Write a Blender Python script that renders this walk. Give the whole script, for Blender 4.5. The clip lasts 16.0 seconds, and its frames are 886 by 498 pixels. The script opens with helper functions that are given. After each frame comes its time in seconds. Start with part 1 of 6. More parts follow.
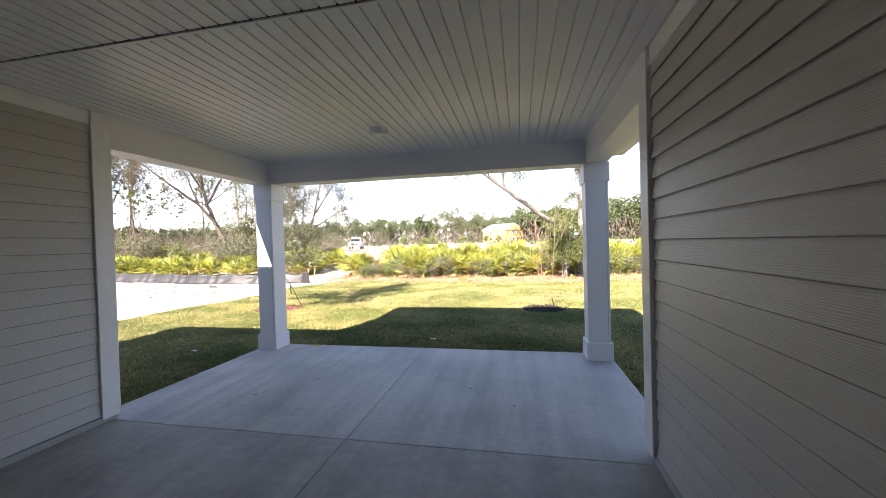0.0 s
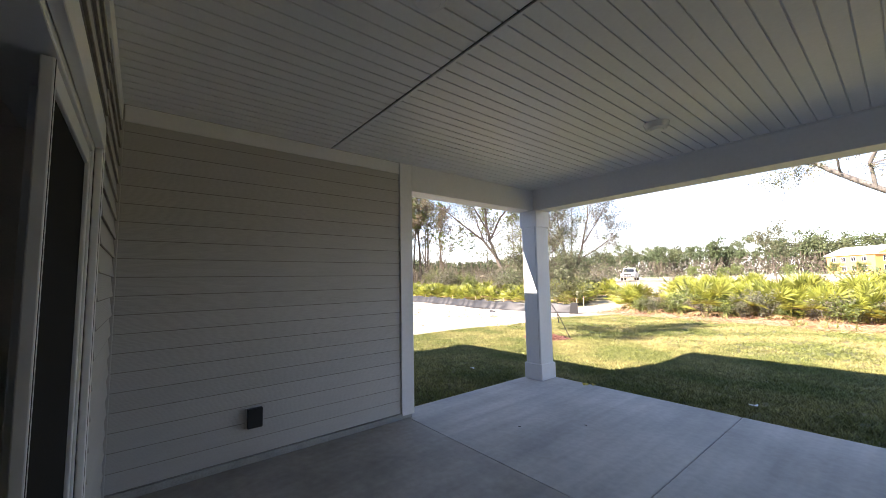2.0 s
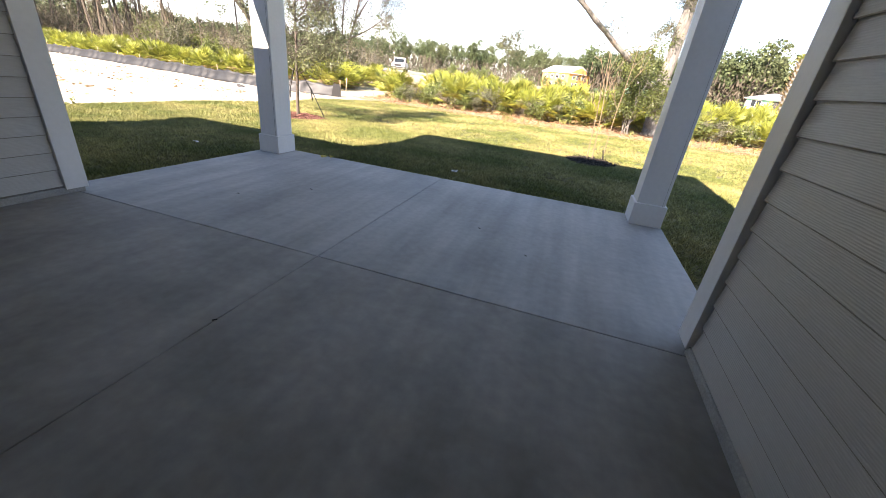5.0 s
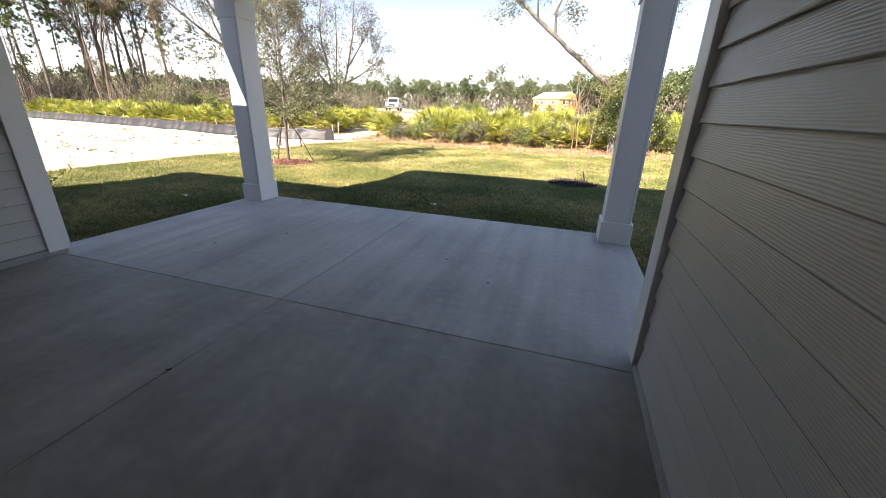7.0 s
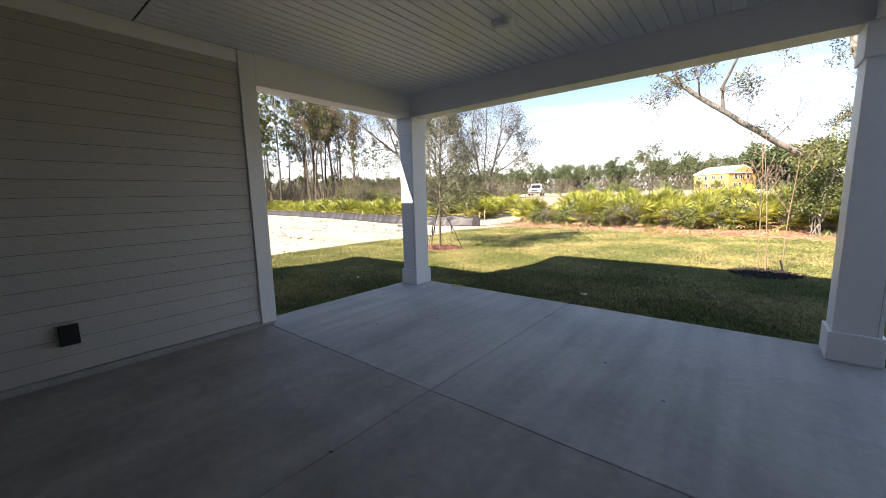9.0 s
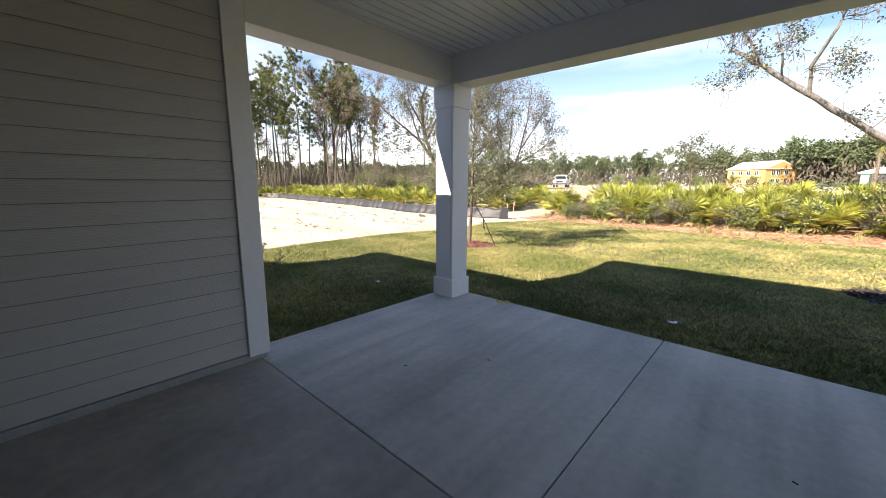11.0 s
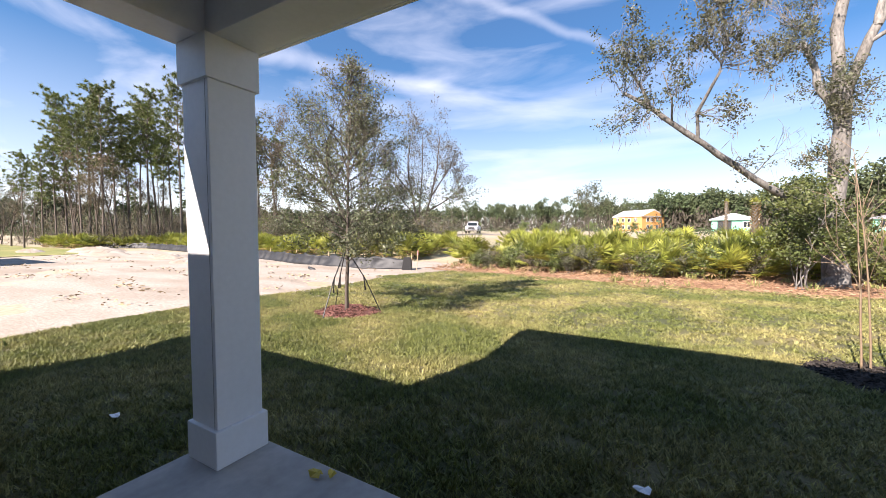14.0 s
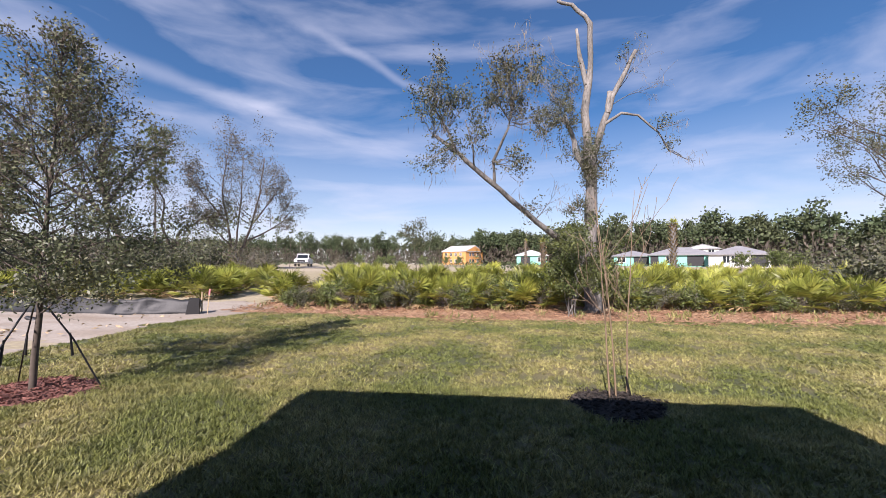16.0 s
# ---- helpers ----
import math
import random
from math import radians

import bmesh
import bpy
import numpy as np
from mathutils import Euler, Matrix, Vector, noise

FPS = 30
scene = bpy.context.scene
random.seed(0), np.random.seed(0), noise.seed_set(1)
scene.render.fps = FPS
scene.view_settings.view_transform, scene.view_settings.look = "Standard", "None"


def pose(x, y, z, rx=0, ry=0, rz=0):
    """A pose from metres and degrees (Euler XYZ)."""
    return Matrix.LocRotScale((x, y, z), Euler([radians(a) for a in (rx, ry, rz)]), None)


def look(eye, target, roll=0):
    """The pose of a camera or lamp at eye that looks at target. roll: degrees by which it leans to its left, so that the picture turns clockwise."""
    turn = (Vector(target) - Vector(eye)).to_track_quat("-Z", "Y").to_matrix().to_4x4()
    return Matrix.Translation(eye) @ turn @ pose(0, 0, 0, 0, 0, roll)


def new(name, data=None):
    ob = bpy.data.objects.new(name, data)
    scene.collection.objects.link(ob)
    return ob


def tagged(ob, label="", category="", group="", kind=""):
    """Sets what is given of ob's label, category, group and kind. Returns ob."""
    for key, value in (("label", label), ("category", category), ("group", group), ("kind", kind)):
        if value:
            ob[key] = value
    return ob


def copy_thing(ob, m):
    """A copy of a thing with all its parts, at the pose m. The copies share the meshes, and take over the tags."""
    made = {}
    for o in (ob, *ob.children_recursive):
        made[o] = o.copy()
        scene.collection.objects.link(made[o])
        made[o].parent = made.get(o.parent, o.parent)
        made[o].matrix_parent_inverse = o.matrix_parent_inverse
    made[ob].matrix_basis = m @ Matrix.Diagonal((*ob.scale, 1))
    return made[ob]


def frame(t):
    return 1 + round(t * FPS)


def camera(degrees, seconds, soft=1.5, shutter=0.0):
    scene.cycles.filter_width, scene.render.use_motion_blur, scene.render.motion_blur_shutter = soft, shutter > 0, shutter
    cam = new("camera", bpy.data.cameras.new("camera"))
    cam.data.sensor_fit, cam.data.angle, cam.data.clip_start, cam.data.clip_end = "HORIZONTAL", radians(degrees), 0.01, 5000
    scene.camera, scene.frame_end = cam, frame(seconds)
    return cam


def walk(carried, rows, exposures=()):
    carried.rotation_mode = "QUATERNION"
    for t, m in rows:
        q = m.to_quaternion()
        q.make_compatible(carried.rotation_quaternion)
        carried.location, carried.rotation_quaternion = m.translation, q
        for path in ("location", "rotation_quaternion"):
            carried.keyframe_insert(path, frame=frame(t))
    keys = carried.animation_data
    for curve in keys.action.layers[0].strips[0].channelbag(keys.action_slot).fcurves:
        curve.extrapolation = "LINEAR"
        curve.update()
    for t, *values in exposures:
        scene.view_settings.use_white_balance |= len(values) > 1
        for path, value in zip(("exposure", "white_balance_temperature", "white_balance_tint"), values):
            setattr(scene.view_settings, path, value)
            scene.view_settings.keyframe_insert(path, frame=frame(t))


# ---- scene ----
cam = camera(99.8, 16.0, soft=0.55)
PATH = [
    (0, (3.63, -0.236, 1.498), (3.228, 1.723, 1.469), -1.6),
    (0.5, (3.639, -0.146, 1.517), (2.821, 1.665, 1.742), -1.5),
    (1, (3.558, -0.045, 1.552), (2.504, 1.61, 1.943), -0.8),
    (1.5, (3.502, 0.044, 1.542), (2.212, 1.528, 1.907), -0.5),
    (2, (3.433, 0.172, 1.43), (1.882, 1.423, 1.601), -1.1),
    (2.5, (3.388, 0.289, 1.386), (1.657, 1.288, 1.293), -1.5),
    (3, (3.391, 0.315, 1.321), (1.663, 1.256, 0.959), -2.0),
    (3.5, (3.403, 0.328, 1.257), (1.875, 1.458, 0.636), -2.1),
    (4, (3.429, 0.361, 1.226), (2.279, 1.796, 0.439), -0.1),
    (4.5, (3.514, 0.444, 1.196), (2.742, 2.087, 0.358), 3.3),
    (5, (3.663, 0.558, 1.165), (3.158, 2.302, 0.325), 6.7),
    (5.2, (3.71, 0.589, 1.175), (3.284, 2.357, 0.343), 7.7),
    (7.3, (4.01, 0.601, 1.264), (3.359, 2.383, 0.63), -0.4),
    (7.5, (3.998, 0.608, 1.283), (3.249, 2.369, 0.703), -1.0),
    (8, (3.999, 0.615, 1.323), (3.009, 2.302, 0.909), -1.6),
    (8.5, (3.972, 0.618, 1.33), (2.804, 2.214, 1.04), -1.7),
    (9, (3.879, 0.632, 1.317), (2.625, 2.164, 1.036), -1.3),
    (9.5, (3.653, 0.683, 1.321), (2.364, 2.181, 1.01), -1.0),
    (11.8, (2.532, 1.891, 1.359), (1.225, 3.363, 1.009), 1.0),
    (12, (2.45, 2.039, 1.35), (1.16, 3.534, 1.031), 1.1),
    (12.5, (2.315, 2.394, 1.371), (1.118, 3.98, 1.15), 1.1),
    (13, (2.267, 2.782, 1.368), (1.158, 4.44, 1.22), 0.6),
    (13.5, (2.209, 3.13, 1.359), (1.149, 4.822, 1.239), 0.3),
    (14, (2.22, 3.458, 1.361), (1.236, 5.197, 1.265), 0.0),
    (14.5, (2.299, 3.775, 1.369), (1.449, 5.583, 1.284), -0.1),
    (15, (2.324, 4.04, 1.369), (1.687, 5.934, 1.294), 0.5),
    (15.5, (2.409, 4.261, 1.404), (2.024, 6.224, 1.381), 0.7),
    (16, (2.605, 4.431, 1.435), (2.426, 6.421, 1.516), 0.3),
]
walk(cam, [(t, look(eye, target, roll)) for t, eye, target, roll in PATH],
     exposures=[(0.0, 2.58, 7050, 23), (1.5, 2.18, 7050, 22), (2.5, 2.74, 7000, 22), (3.0, 2.74, 7050, 22), (4.0, 2.44, 7300, 20), (5.0, 2.44, 7350, 20), (7.5, 2.16, 7350, 20), (9.5, 1.98, 7300, 20), (12.0, 1.92, 7050, 19), (14.0, 1.54, 6700, 20), (15.0, 1.30, 6650, 23), (16.0, 0.92, 6350, 25)])

# ---- world, sun ----
SUN_WAY = Vector((1.05, 3.6, -2.85)).normalized()
world = bpy.data.worlds.new("sky")
scene.world = world
world.use_nodes = True
wn, wl = world.node_tree.nodes, world.node_tree.links
wn.clear()
sky = wn.new("ShaderNodeTexSky")
sky.sky_type, sky.sun_disc = "NISHITA", False
sky.sun_elevation, sky.sun_rotation = math.asin(-SUN_WAY.z), math.atan2(-SUN_WAY.x, -SUN_WAY.y)
sky.air_density, sky.dust_density, sky.ozone_density = 1.0, 0.15, 1.5
wco = wn.new("ShaderNodeTexCoord")
wmap = wn.new("ShaderNodeMapping")
wmap.inputs["Rotation"].default_value = (0.0, 0.25, 0.55)
wmap.inputs["Scale"].default_value = (1.0, 3.2, 7.0)
wnoise = wn.new("ShaderNodeTexNoise")
wnoise.inputs["Scale"].default_value, wnoise.inputs["Detail"].default_value = 2.0, 8.0
wnoise.inputs["Roughness"].default_value, wnoise.inputs["Distortion"].default_value = 0.5, 0.35
wramp = wn.new("ShaderNodeMapRange")
wramp.inputs["From Min"].default_value, wramp.inputs["From Max"].default_value = 0.46, 0.84
wramp.inputs["To Min"].default_value, wramp.inputs["To Max"].default_value = 0.07, 0.52
# thin haze that whitens towards the horizon
wsep = wn.new("ShaderNodeSeparateXYZ")
whaze = wn.new("ShaderNodeMapRange")
whaze.inputs["From Min"].default_value, whaze.inputs["From Max"].default_value = 0.36, 0.0
whaze.inputs["To Max"].default_value = 0.5
wmax = wn.new("ShaderNodeMath")
wmax.operation = "ADD"
wmax.use_clamp = True
whue = wn.new("ShaderNodeHueSaturation")
whue.inputs["Saturation"].default_value = 1.5
wmix = wn.new("ShaderNodeMixRGB")
wmix.inputs["Color2"].default_value = (8.1, 8.6, 9.5, 1)
wbg, wout = wn.new("ShaderNodeBackground"), wn.new("ShaderNodeOutputWorld")
wbg.inputs["Strength"].default_value = 0.058
wl.new(wco.outputs["Generated"], wmap.inputs["Vector"])
wl.new(wco.outputs["Generated"], wsep.inputs["Vector"])
wl.new(wsep.outputs["Z"], whaze.inputs["Value"])
wl.new(wmap.outputs["Vector"], wnoise.inputs["Vector"])
wl.new(wnoise.outputs["Fac"], wramp.inputs["Value"])


def contrail(across, middle, reach, width, strength, before):
    """A thin straight trail of cloud on the great circle square to across, round the direction middle."""
    dot, along = wn.new("ShaderNodeVectorMath"), wn.new("ShaderNodeVectorMath")
    for q, v in ((dot, across), (along, middle)):
        q.operation = "DOT_PRODUCT"
        q.inputs[1].default_value = v
    soft = wn.new("ShaderNodeVectorMath")
    soft.operation = "MULTIPLY_ADD"
    wob = wn.new("ShaderNodeTexNoise")
    wob.inputs["Scale"].default_value, wob.inputs["Detail"].default_value = 9.0, 5.0
    wl.new(wco.outputs["Generated"], wob.inputs["Vector"])
    wl.new(wob.outputs["Color"], soft.inputs[0])
    soft.inputs[1].default_value = (0.03, 0.03, 0.03)
    wl.new(wco.outputs["Generated"], soft.inputs[2])
    wl.new(soft.outputs["Vector"], dot.inputs[0])
    wl.new(wco.outputs["Generated"], along.inputs[0])
    off = wn.new("ShaderNodeMath")
    off.operation = "ABSOLUTE"
    mid = wn.new("ShaderNodeMath")
    mid.operation = "ADD"
    mid.inputs[1].default_value = -0.015 * sum(across)
    wl.new(dot.outputs["Value"], mid.inputs[0])
    wl.new(mid.outputs[0], off.inputs[0])
    band, ends = wn.new("ShaderNodeMapRange"), wn.new("ShaderNodeMapRange")
    band.interpolation_type = ends.interpolation_type = "SMOOTHSTEP"
    band.inputs["From Min"].default_value, band.inputs["From Max"].default_value = width, 0.0
    ends.inputs["From Min"].default_value, ends.inputs["From Max"].default_value = reach, min(0.999, reach + 0.05)
    ends.inputs["To Max"].default_value = strength
    wl.new(off.outputs[0], band.inputs["Value"])
    wl.new(along.outputs["Value"], ends.inputs["Value"])
    mul, add = wn.new("ShaderNodeMath"), wn.new("ShaderNodeMath")
    mul.operation, add.operation = "MULTIPLY", "ADD"
    wl.new(band.outputs["Result"], mul.inputs[0])
    wl.new(ends.outputs["Result"], mul.inputs[1])
    wl.new(mul.outputs[0], add.inputs[0])
    wl.new(before, add.inputs[1])
    return add.outputs[0]


wcloud = contrail((-0.3318, 0.2019, -0.9214), (-0.61, 0.68, 0.37), 0.90, 0.028, 0.24, wramp.outputs["Result"])
wcloud = contrail((-0.507, 0.302, -0.807), (-0.22, 0.86, 0.46), 0.965, 0.017, 0.22, wcloud)
wl.new(wcloud, wmax.inputs[0])
wl.new(whaze.outputs["Result"], wmax.inputs[1])
wl.new(wmax.outputs[0], wmix.inputs["Fac"])
wl.new(sky.outputs["Color"], whue.inputs["Color"])
wl.new(whue.outputs["Color"], wmix.inputs["Color1"])
wl.new(wmix.outputs["Color"], wbg.inputs["Color"])
wl.new(wbg.outputs["Background"], wout.inputs["Surface"])
sun = new("sun", bpy.data.lights.new("sun", "SUN"))
sun.data.energy, sun.data.angle, sun.data.color = 5.0, radians(0.53), (1.0, 0.94, 0.84)
sun.matrix_world = look((0, 0, 30), Vector((0, 0, 30)) + SUN_WAY)


# ---- materials ----
def material(name, color, rough=0.6, metal=0.0, vary=0.12, fine=60.0, coarse=1.5, bump=0.1, tint=None, blotch=0.0,
             stretch=(1, 1, 1), each=0.0, spec=0.5, two_sided=0.0, island=0.0, streak=0.0, low=0.42, high=0.68):
    """Colour with fine grain and coarse unevenness; tint: the colour of coarse blotches; each: spread from object to object; island: from piece to piece."""
    m = bpy.data.materials.new(name)
    m.use_nodes = True
    n, l = m.node_tree.nodes, m.node_tree.links
    b = n["Principled BSDF"]
    b.inputs["Roughness"].default_value, b.inputs["Metallic"].default_value = rough, metal
    b.inputs["Specular IOR Level"].default_value = spec
    co = n.new("ShaderNodeTexCoord")
    mp = n.new("ShaderNodeMapping")
    mp.inputs["Scale"].default_value = stretch
    l.new(co.outputs["Object"], mp.inputs["Vector"])
    a, c = n.new("ShaderNodeTexNoise"), n.new("ShaderNodeTexNoise")
    a.inputs["Scale"].default_value, a.inputs["Detail"].default_value = fine, 5
    c.inputs["Scale"].default_value, c.inputs["Detail"].default_value = coarse, 4
    for q in (a, c):
        l.new(mp.outputs["Vector"], q.inputs["Vector"])
    mix = n.new("ShaderNodeMixRGB")
    mix.inputs["Color1"].default_value = (*color, 1)
    mix.inputs["Color2"].default_value = (*(tint or [v * 0.6 for v in color]), 1)
    ramp = n.new("ShaderNodeMapRange")
    ramp.inputs["From Min"].default_value, ramp.inputs["From Max"].default_value = low, high
    ramp.inputs["To Max"].default_value = blotch
    l.new(c.outputs["Fac"], ramp.inputs["Value"])
    l.new(ramp.outputs["Result"], mix.inputs["Fac"])
    hsv = n.new("ShaderNodeHueSaturation")
    val = n.new("ShaderNodeMapRange")
    val.inputs["From Min"].default_value, val.inputs["From Max"].default_value = 0.25, 0.75
    val.inputs["To Min"].default_value, val.inputs["To Max"].default_value = 1 - vary, 1 + vary
    l.new(a.outputs["Fac"], val.inputs["Value"])
    l.new(mix.outputs["Color"], hsv.inputs["Color"])
    last = val.outputs["Result"]
    if streak:
        m2, s = n.new("ShaderNodeMapping"), n.new("ShaderNodeTexNoise")
        m2.inputs["Scale"].default_value = (2.6, 0.22, 1.0)
        s.inputs["Scale"].default_value, s.inputs["Detail"].default_value = 2.2, 7
        r3 = n.new("ShaderNodeMapRange")
        r3.inputs["From Min"].default_value, r3.inputs["From Max"].default_value = 0.3, 0.7
        r3.inputs["To Min"].default_value, r3.inputs["To Max"].default_value = 1 - streak, 1 + streak
        l.new(co.outputs["Object"], m2.inputs["Vector"])
        l.new(m2.outputs["Vector"], s.inputs["Vector"])
        l.new(s.outputs["Fac"], r3.inputs["Value"])
        mul = n.new("ShaderNodeMath")
        mul.operation = "MULTIPLY"
        l.new(last, mul.inputs[0])
        l.new(r3.outputs["Result"], mul.inputs[1])
        last = mul.outputs[0]
    for spread, node, socket in ((each, "ShaderNodeObjectInfo", "Random"), (island, "ShaderNodeNewGeometry", "Random Per Island")):
        if spread:
            inf = n.new(node)
            r2 = n.new("ShaderNodeMapRange")
            r2.inputs["To Min"].default_value, r2.inputs["To Max"].default_value = 1 - spread, 1 + spread
            l.new(inf.outputs[socket], r2.inputs["Value"])
            mul = n.new("ShaderNodeMath")
            mul.operation = "MULTIPLY"
            l.new(last, mul.inputs[0])
            l.new(r2.outputs["Result"], mul.inputs[1])
            last = mul.outputs[0]
    l.new(last, hsv.inputs["Value"])
    l.new(hsv.outputs["Color"], b.inputs["Base Color"])
    if bump:
        bp = n.new("ShaderNodeBump")
        bp.inputs["Strength"].default_value, bp.inputs["Distance"].default_value = bump, 0.01
        l.new(a.outputs["Fac"], bp.inputs["Height"])
        l.new(bp.outputs["Normal"], b.inputs["Normal"])
    if two_sided:
        t = n.new("ShaderNodeBsdfTranslucent")
        ad = n.new("ShaderNodeMixShader")
        ad.inputs["Fac"].default_value = two_sided
        l.new(hsv.outputs["Color"], t.inputs["Color"])
        l.new(b.outputs["BSDF"], ad.inputs[1])
        l.new(t.outputs["BSDF"], ad.inputs[2])
        l.new(ad.outputs["Shader"], n["Material Output"].inputs["Surface"])
    return m


def glass(name, color=(0.8, 0.85, 0.85)):
    m = bpy.data.materials.new(name)
    m.use_nodes = True
    b = m.node_tree.nodes["Principled BSDF"]
    b.inputs["Base Color"].default_value = (*color, 1)
    b.inputs["Roughness"].default_value, b.inputs["Transmission Weight"].default_value = 0.02, 1.0
    b.inputs["IOR"].default_value = 1.45
    return m


def siding():
    """Fibre-cement planks with an embossed wood grain, under satin paint."""
    m = material("greige_siding_paint", (0.47, 0.458, 0.442), 0.42, vary=0.05, fine=30, coarse=2, bump=0, blotch=0.12, stretch=(1.0, 1.0, 6), each=0.035)
    n, l = m.node_tree.nodes, m.node_tree.links
    co, inf, add, mp = n.new("ShaderNodeTexCoord"), n.new("ShaderNodeObjectInfo"), n.new("ShaderNodeVectorMath"), n.new("ShaderNodeMapping")
    add.operation = "MULTIPLY_ADD"
    add.inputs[1].default_value = (37.0, 0.0, 3.0)
    l.new(inf.outputs["Random"], add.inputs[0])
    l.new(co.outputs["Object"], add.inputs[2])
    mp.inputs["Scale"].default_value = (0.16, 0.16, 1.0)
    l.new(add.outputs["Vector"], mp.inputs["Vector"])
    w = n.new("ShaderNodeTexWave")
    w.wave_type, w.bands_direction, w.wave_profile = "BANDS", "Z", "SIN"
    w.inputs["Scale"].default_value, w.inputs["Distortion"].default_value = 38.0, 9.0
    w.inputs["Detail"].default_value, w.inputs["Detail Scale"].default_value, w.inputs["Detail Roughness"].default_value = 3.0, 0.5, 0.55
    l.new(mp.outputs["Vector"], w.inputs["Vector"])
    bp = n.new("ShaderNodeBump")
    bp.inputs["Strength"].default_value, bp.inputs["Distance"].default_value = 0.2, 0.004
    l.new(w.outputs["Fac"], bp.inputs["Height"])
    l.new(bp.outputs["Normal"], n["Principled BSDF"].inputs["Normal"])
    return m


WHITE = material("white_trim_paint", (0.78, 0.78, 0.79), 0.45, vary=0.03, fine=30, bump=0.03, blotch=0.06)
SIDING = siding()
# dark colour for the planks' lower lips: the laps' shade line, painted on
LAP_SHADE = material("plank_lap_shade", (0.26, 0.24, 0.215), 0.8, vary=0.25, fine=12, coarse=1.5, bump=0.1, blotch=0.4, tint=(0.33, 0.31, 0.28))
VINYL = material("white_vinyl_soffit", (0.80, 0.80, 0.81), 0.4, vary=0.03, fine=40, bump=0.02, blotch=0.05)
CONCRETE = material("broom_finished_concrete", (0.405, 0.388, 0.365), 0.62, vary=0.10, fine=18, coarse=1.1, bump=0.05, tint=(0.27, 0.258, 0.242), blotch=0.7, streak=0.17)
CONCRETE_DUSTY = material("dusty_brown_concrete", (0.36, 0.332, 0.302), 0.66, vary=0.12, fine=16, coarse=1.9, bump=0.05, tint=(0.245, 0.227, 0.205), blotch=0.85, streak=0.12)
CURB = material("raw_concrete_stem", (0.36, 0.36, 0.35), 0.8, vary=0.15, fine=70, coarse=6, bump=0.3, blotch=0.4)
BLACK = material("black_plastic", (0.012, 0.012, 0.013), 0.5, vary=0.05)
ALU = material("white_vinyl_frame", (0.72, 0.72, 0.72), 0.35, vary=0.02, bump=0.0)
SCREEN = material("charcoal_screen_mesh", (0.013, 0.0125, 0.0125), 0.85, vary=0.1, fine=300, coarse=2, bump=0.05, blotch=0.2, spec=0.15)
GLASS = glass("door_glass", (0.12, 0.13, 0.14))
ROOM = material("unlit_room_paint", (0.78, 0.74, 0.70), 0.8, vary=0.05)
SHINGLE = material("dark_shingle", (0.055, 0.055, 0.06), 0.9, vary=0.3, fine=25, coarse=2, bump=0.4, blotch=0.3)
SAND = material("pale_sand", (0.35, 0.31, 0.262), 0.95, vary=0.22, fine=14, coarse=0.5, bump=0.9, tint=(0.25, 0.20, 0.15), blotch=0.85, stretch=(0.6, 1.6, 1))
FIELD = material("dry_field_soil", (0.30, 0.26, 0.16), 0.95, vary=0.25, fine=6, coarse=0.06, bump=0.5, tint=(0.44, 0.37, 0.28), blotch=0.9)
TURF_FAR = material("trimmed_far_lawn", (0.17, 0.185, 0.05), 0.9, vary=0.3, fine=6, coarse=0.4, bump=0.6, tint=(0.30, 0.26, 0.10), blotch=0.8)
TURF = material("lawn_turf", (0.06, 0.07, 0.025), 0.9, vary=0.4, fine=45, coarse=0.7, bump=0.9, tint=(0.17, 0.14, 0.065), blotch=0.9, low=0.38, high=0.62)
STRAW = material("red_pine_straw", (0.25, 0.13, 0.075), 0.95, vary=0.4, fine=30, coarse=1.2, bump=1.0, tint=(0.40, 0.27, 0.16), blotch=0.7)
MULCH_DARK = material("dark_mulch", (0.032, 0.026, 0.022), 0.95, vary=0.5, fine=40, bump=1.0, island=0.6)
MULCH_RED = material("red_brown_mulch", (0.17, 0.075, 0.06), 0.95, vary=0.4, fine=40, bump=1.0, island=0.5)


# ---- mesh helpers ----
def finish(name, bm, mat, parent=None, label="", smooth=False):
    me = bpy.data.meshes.new(name)
    bm.to_mesh(me)
    bm.free()
    me.materials.append(mat)
    if smooth:
        for p in me.polygons:
            p.use_smooth = True
    ob = new(name, me)
    if parent:
        ob.parent = parent
    if label:
        ob["label"] = label
    return ob


part = finish


def raw(name, verts, faces, mat, parent=None, label="", smooth=False):
    me = bpy.data.meshes.new(name)
    me.from_pydata(verts, [], faces)
    me.materials.append(mat)
    if smooth:
        me.shade_smooth()
    me.update()
    ob = new(name, me)
    if parent:
        ob.parent = parent
    if label:
        ob["label"] = label
    return ob


def block(x0, x1, y0, y1, z0, z1, bevel=0.0, bm=None, m=None):
    bm = bm or bmesh.new()
    v = bmesh.ops.create_cube(bm, size=1.0)["verts"]
    mat = Matrix.Translation(((x0 + x1) / 2, (y0 + y1) / 2, (z0 + z1) / 2)) @ Matrix.Diagonal((x1 - x0, y1 - y0, z1 - z0, 1))
    bmesh.ops.transform(bm, matrix=(m @ mat) if m else mat, verts=v)
    if bevel:
        es = {e for q in v for e in q.link_edges}
        bmesh.ops.bevel(bm, geom=list(es), offset=bevel, segments=2, affect="EDGES", profile=0.5)
    return bm


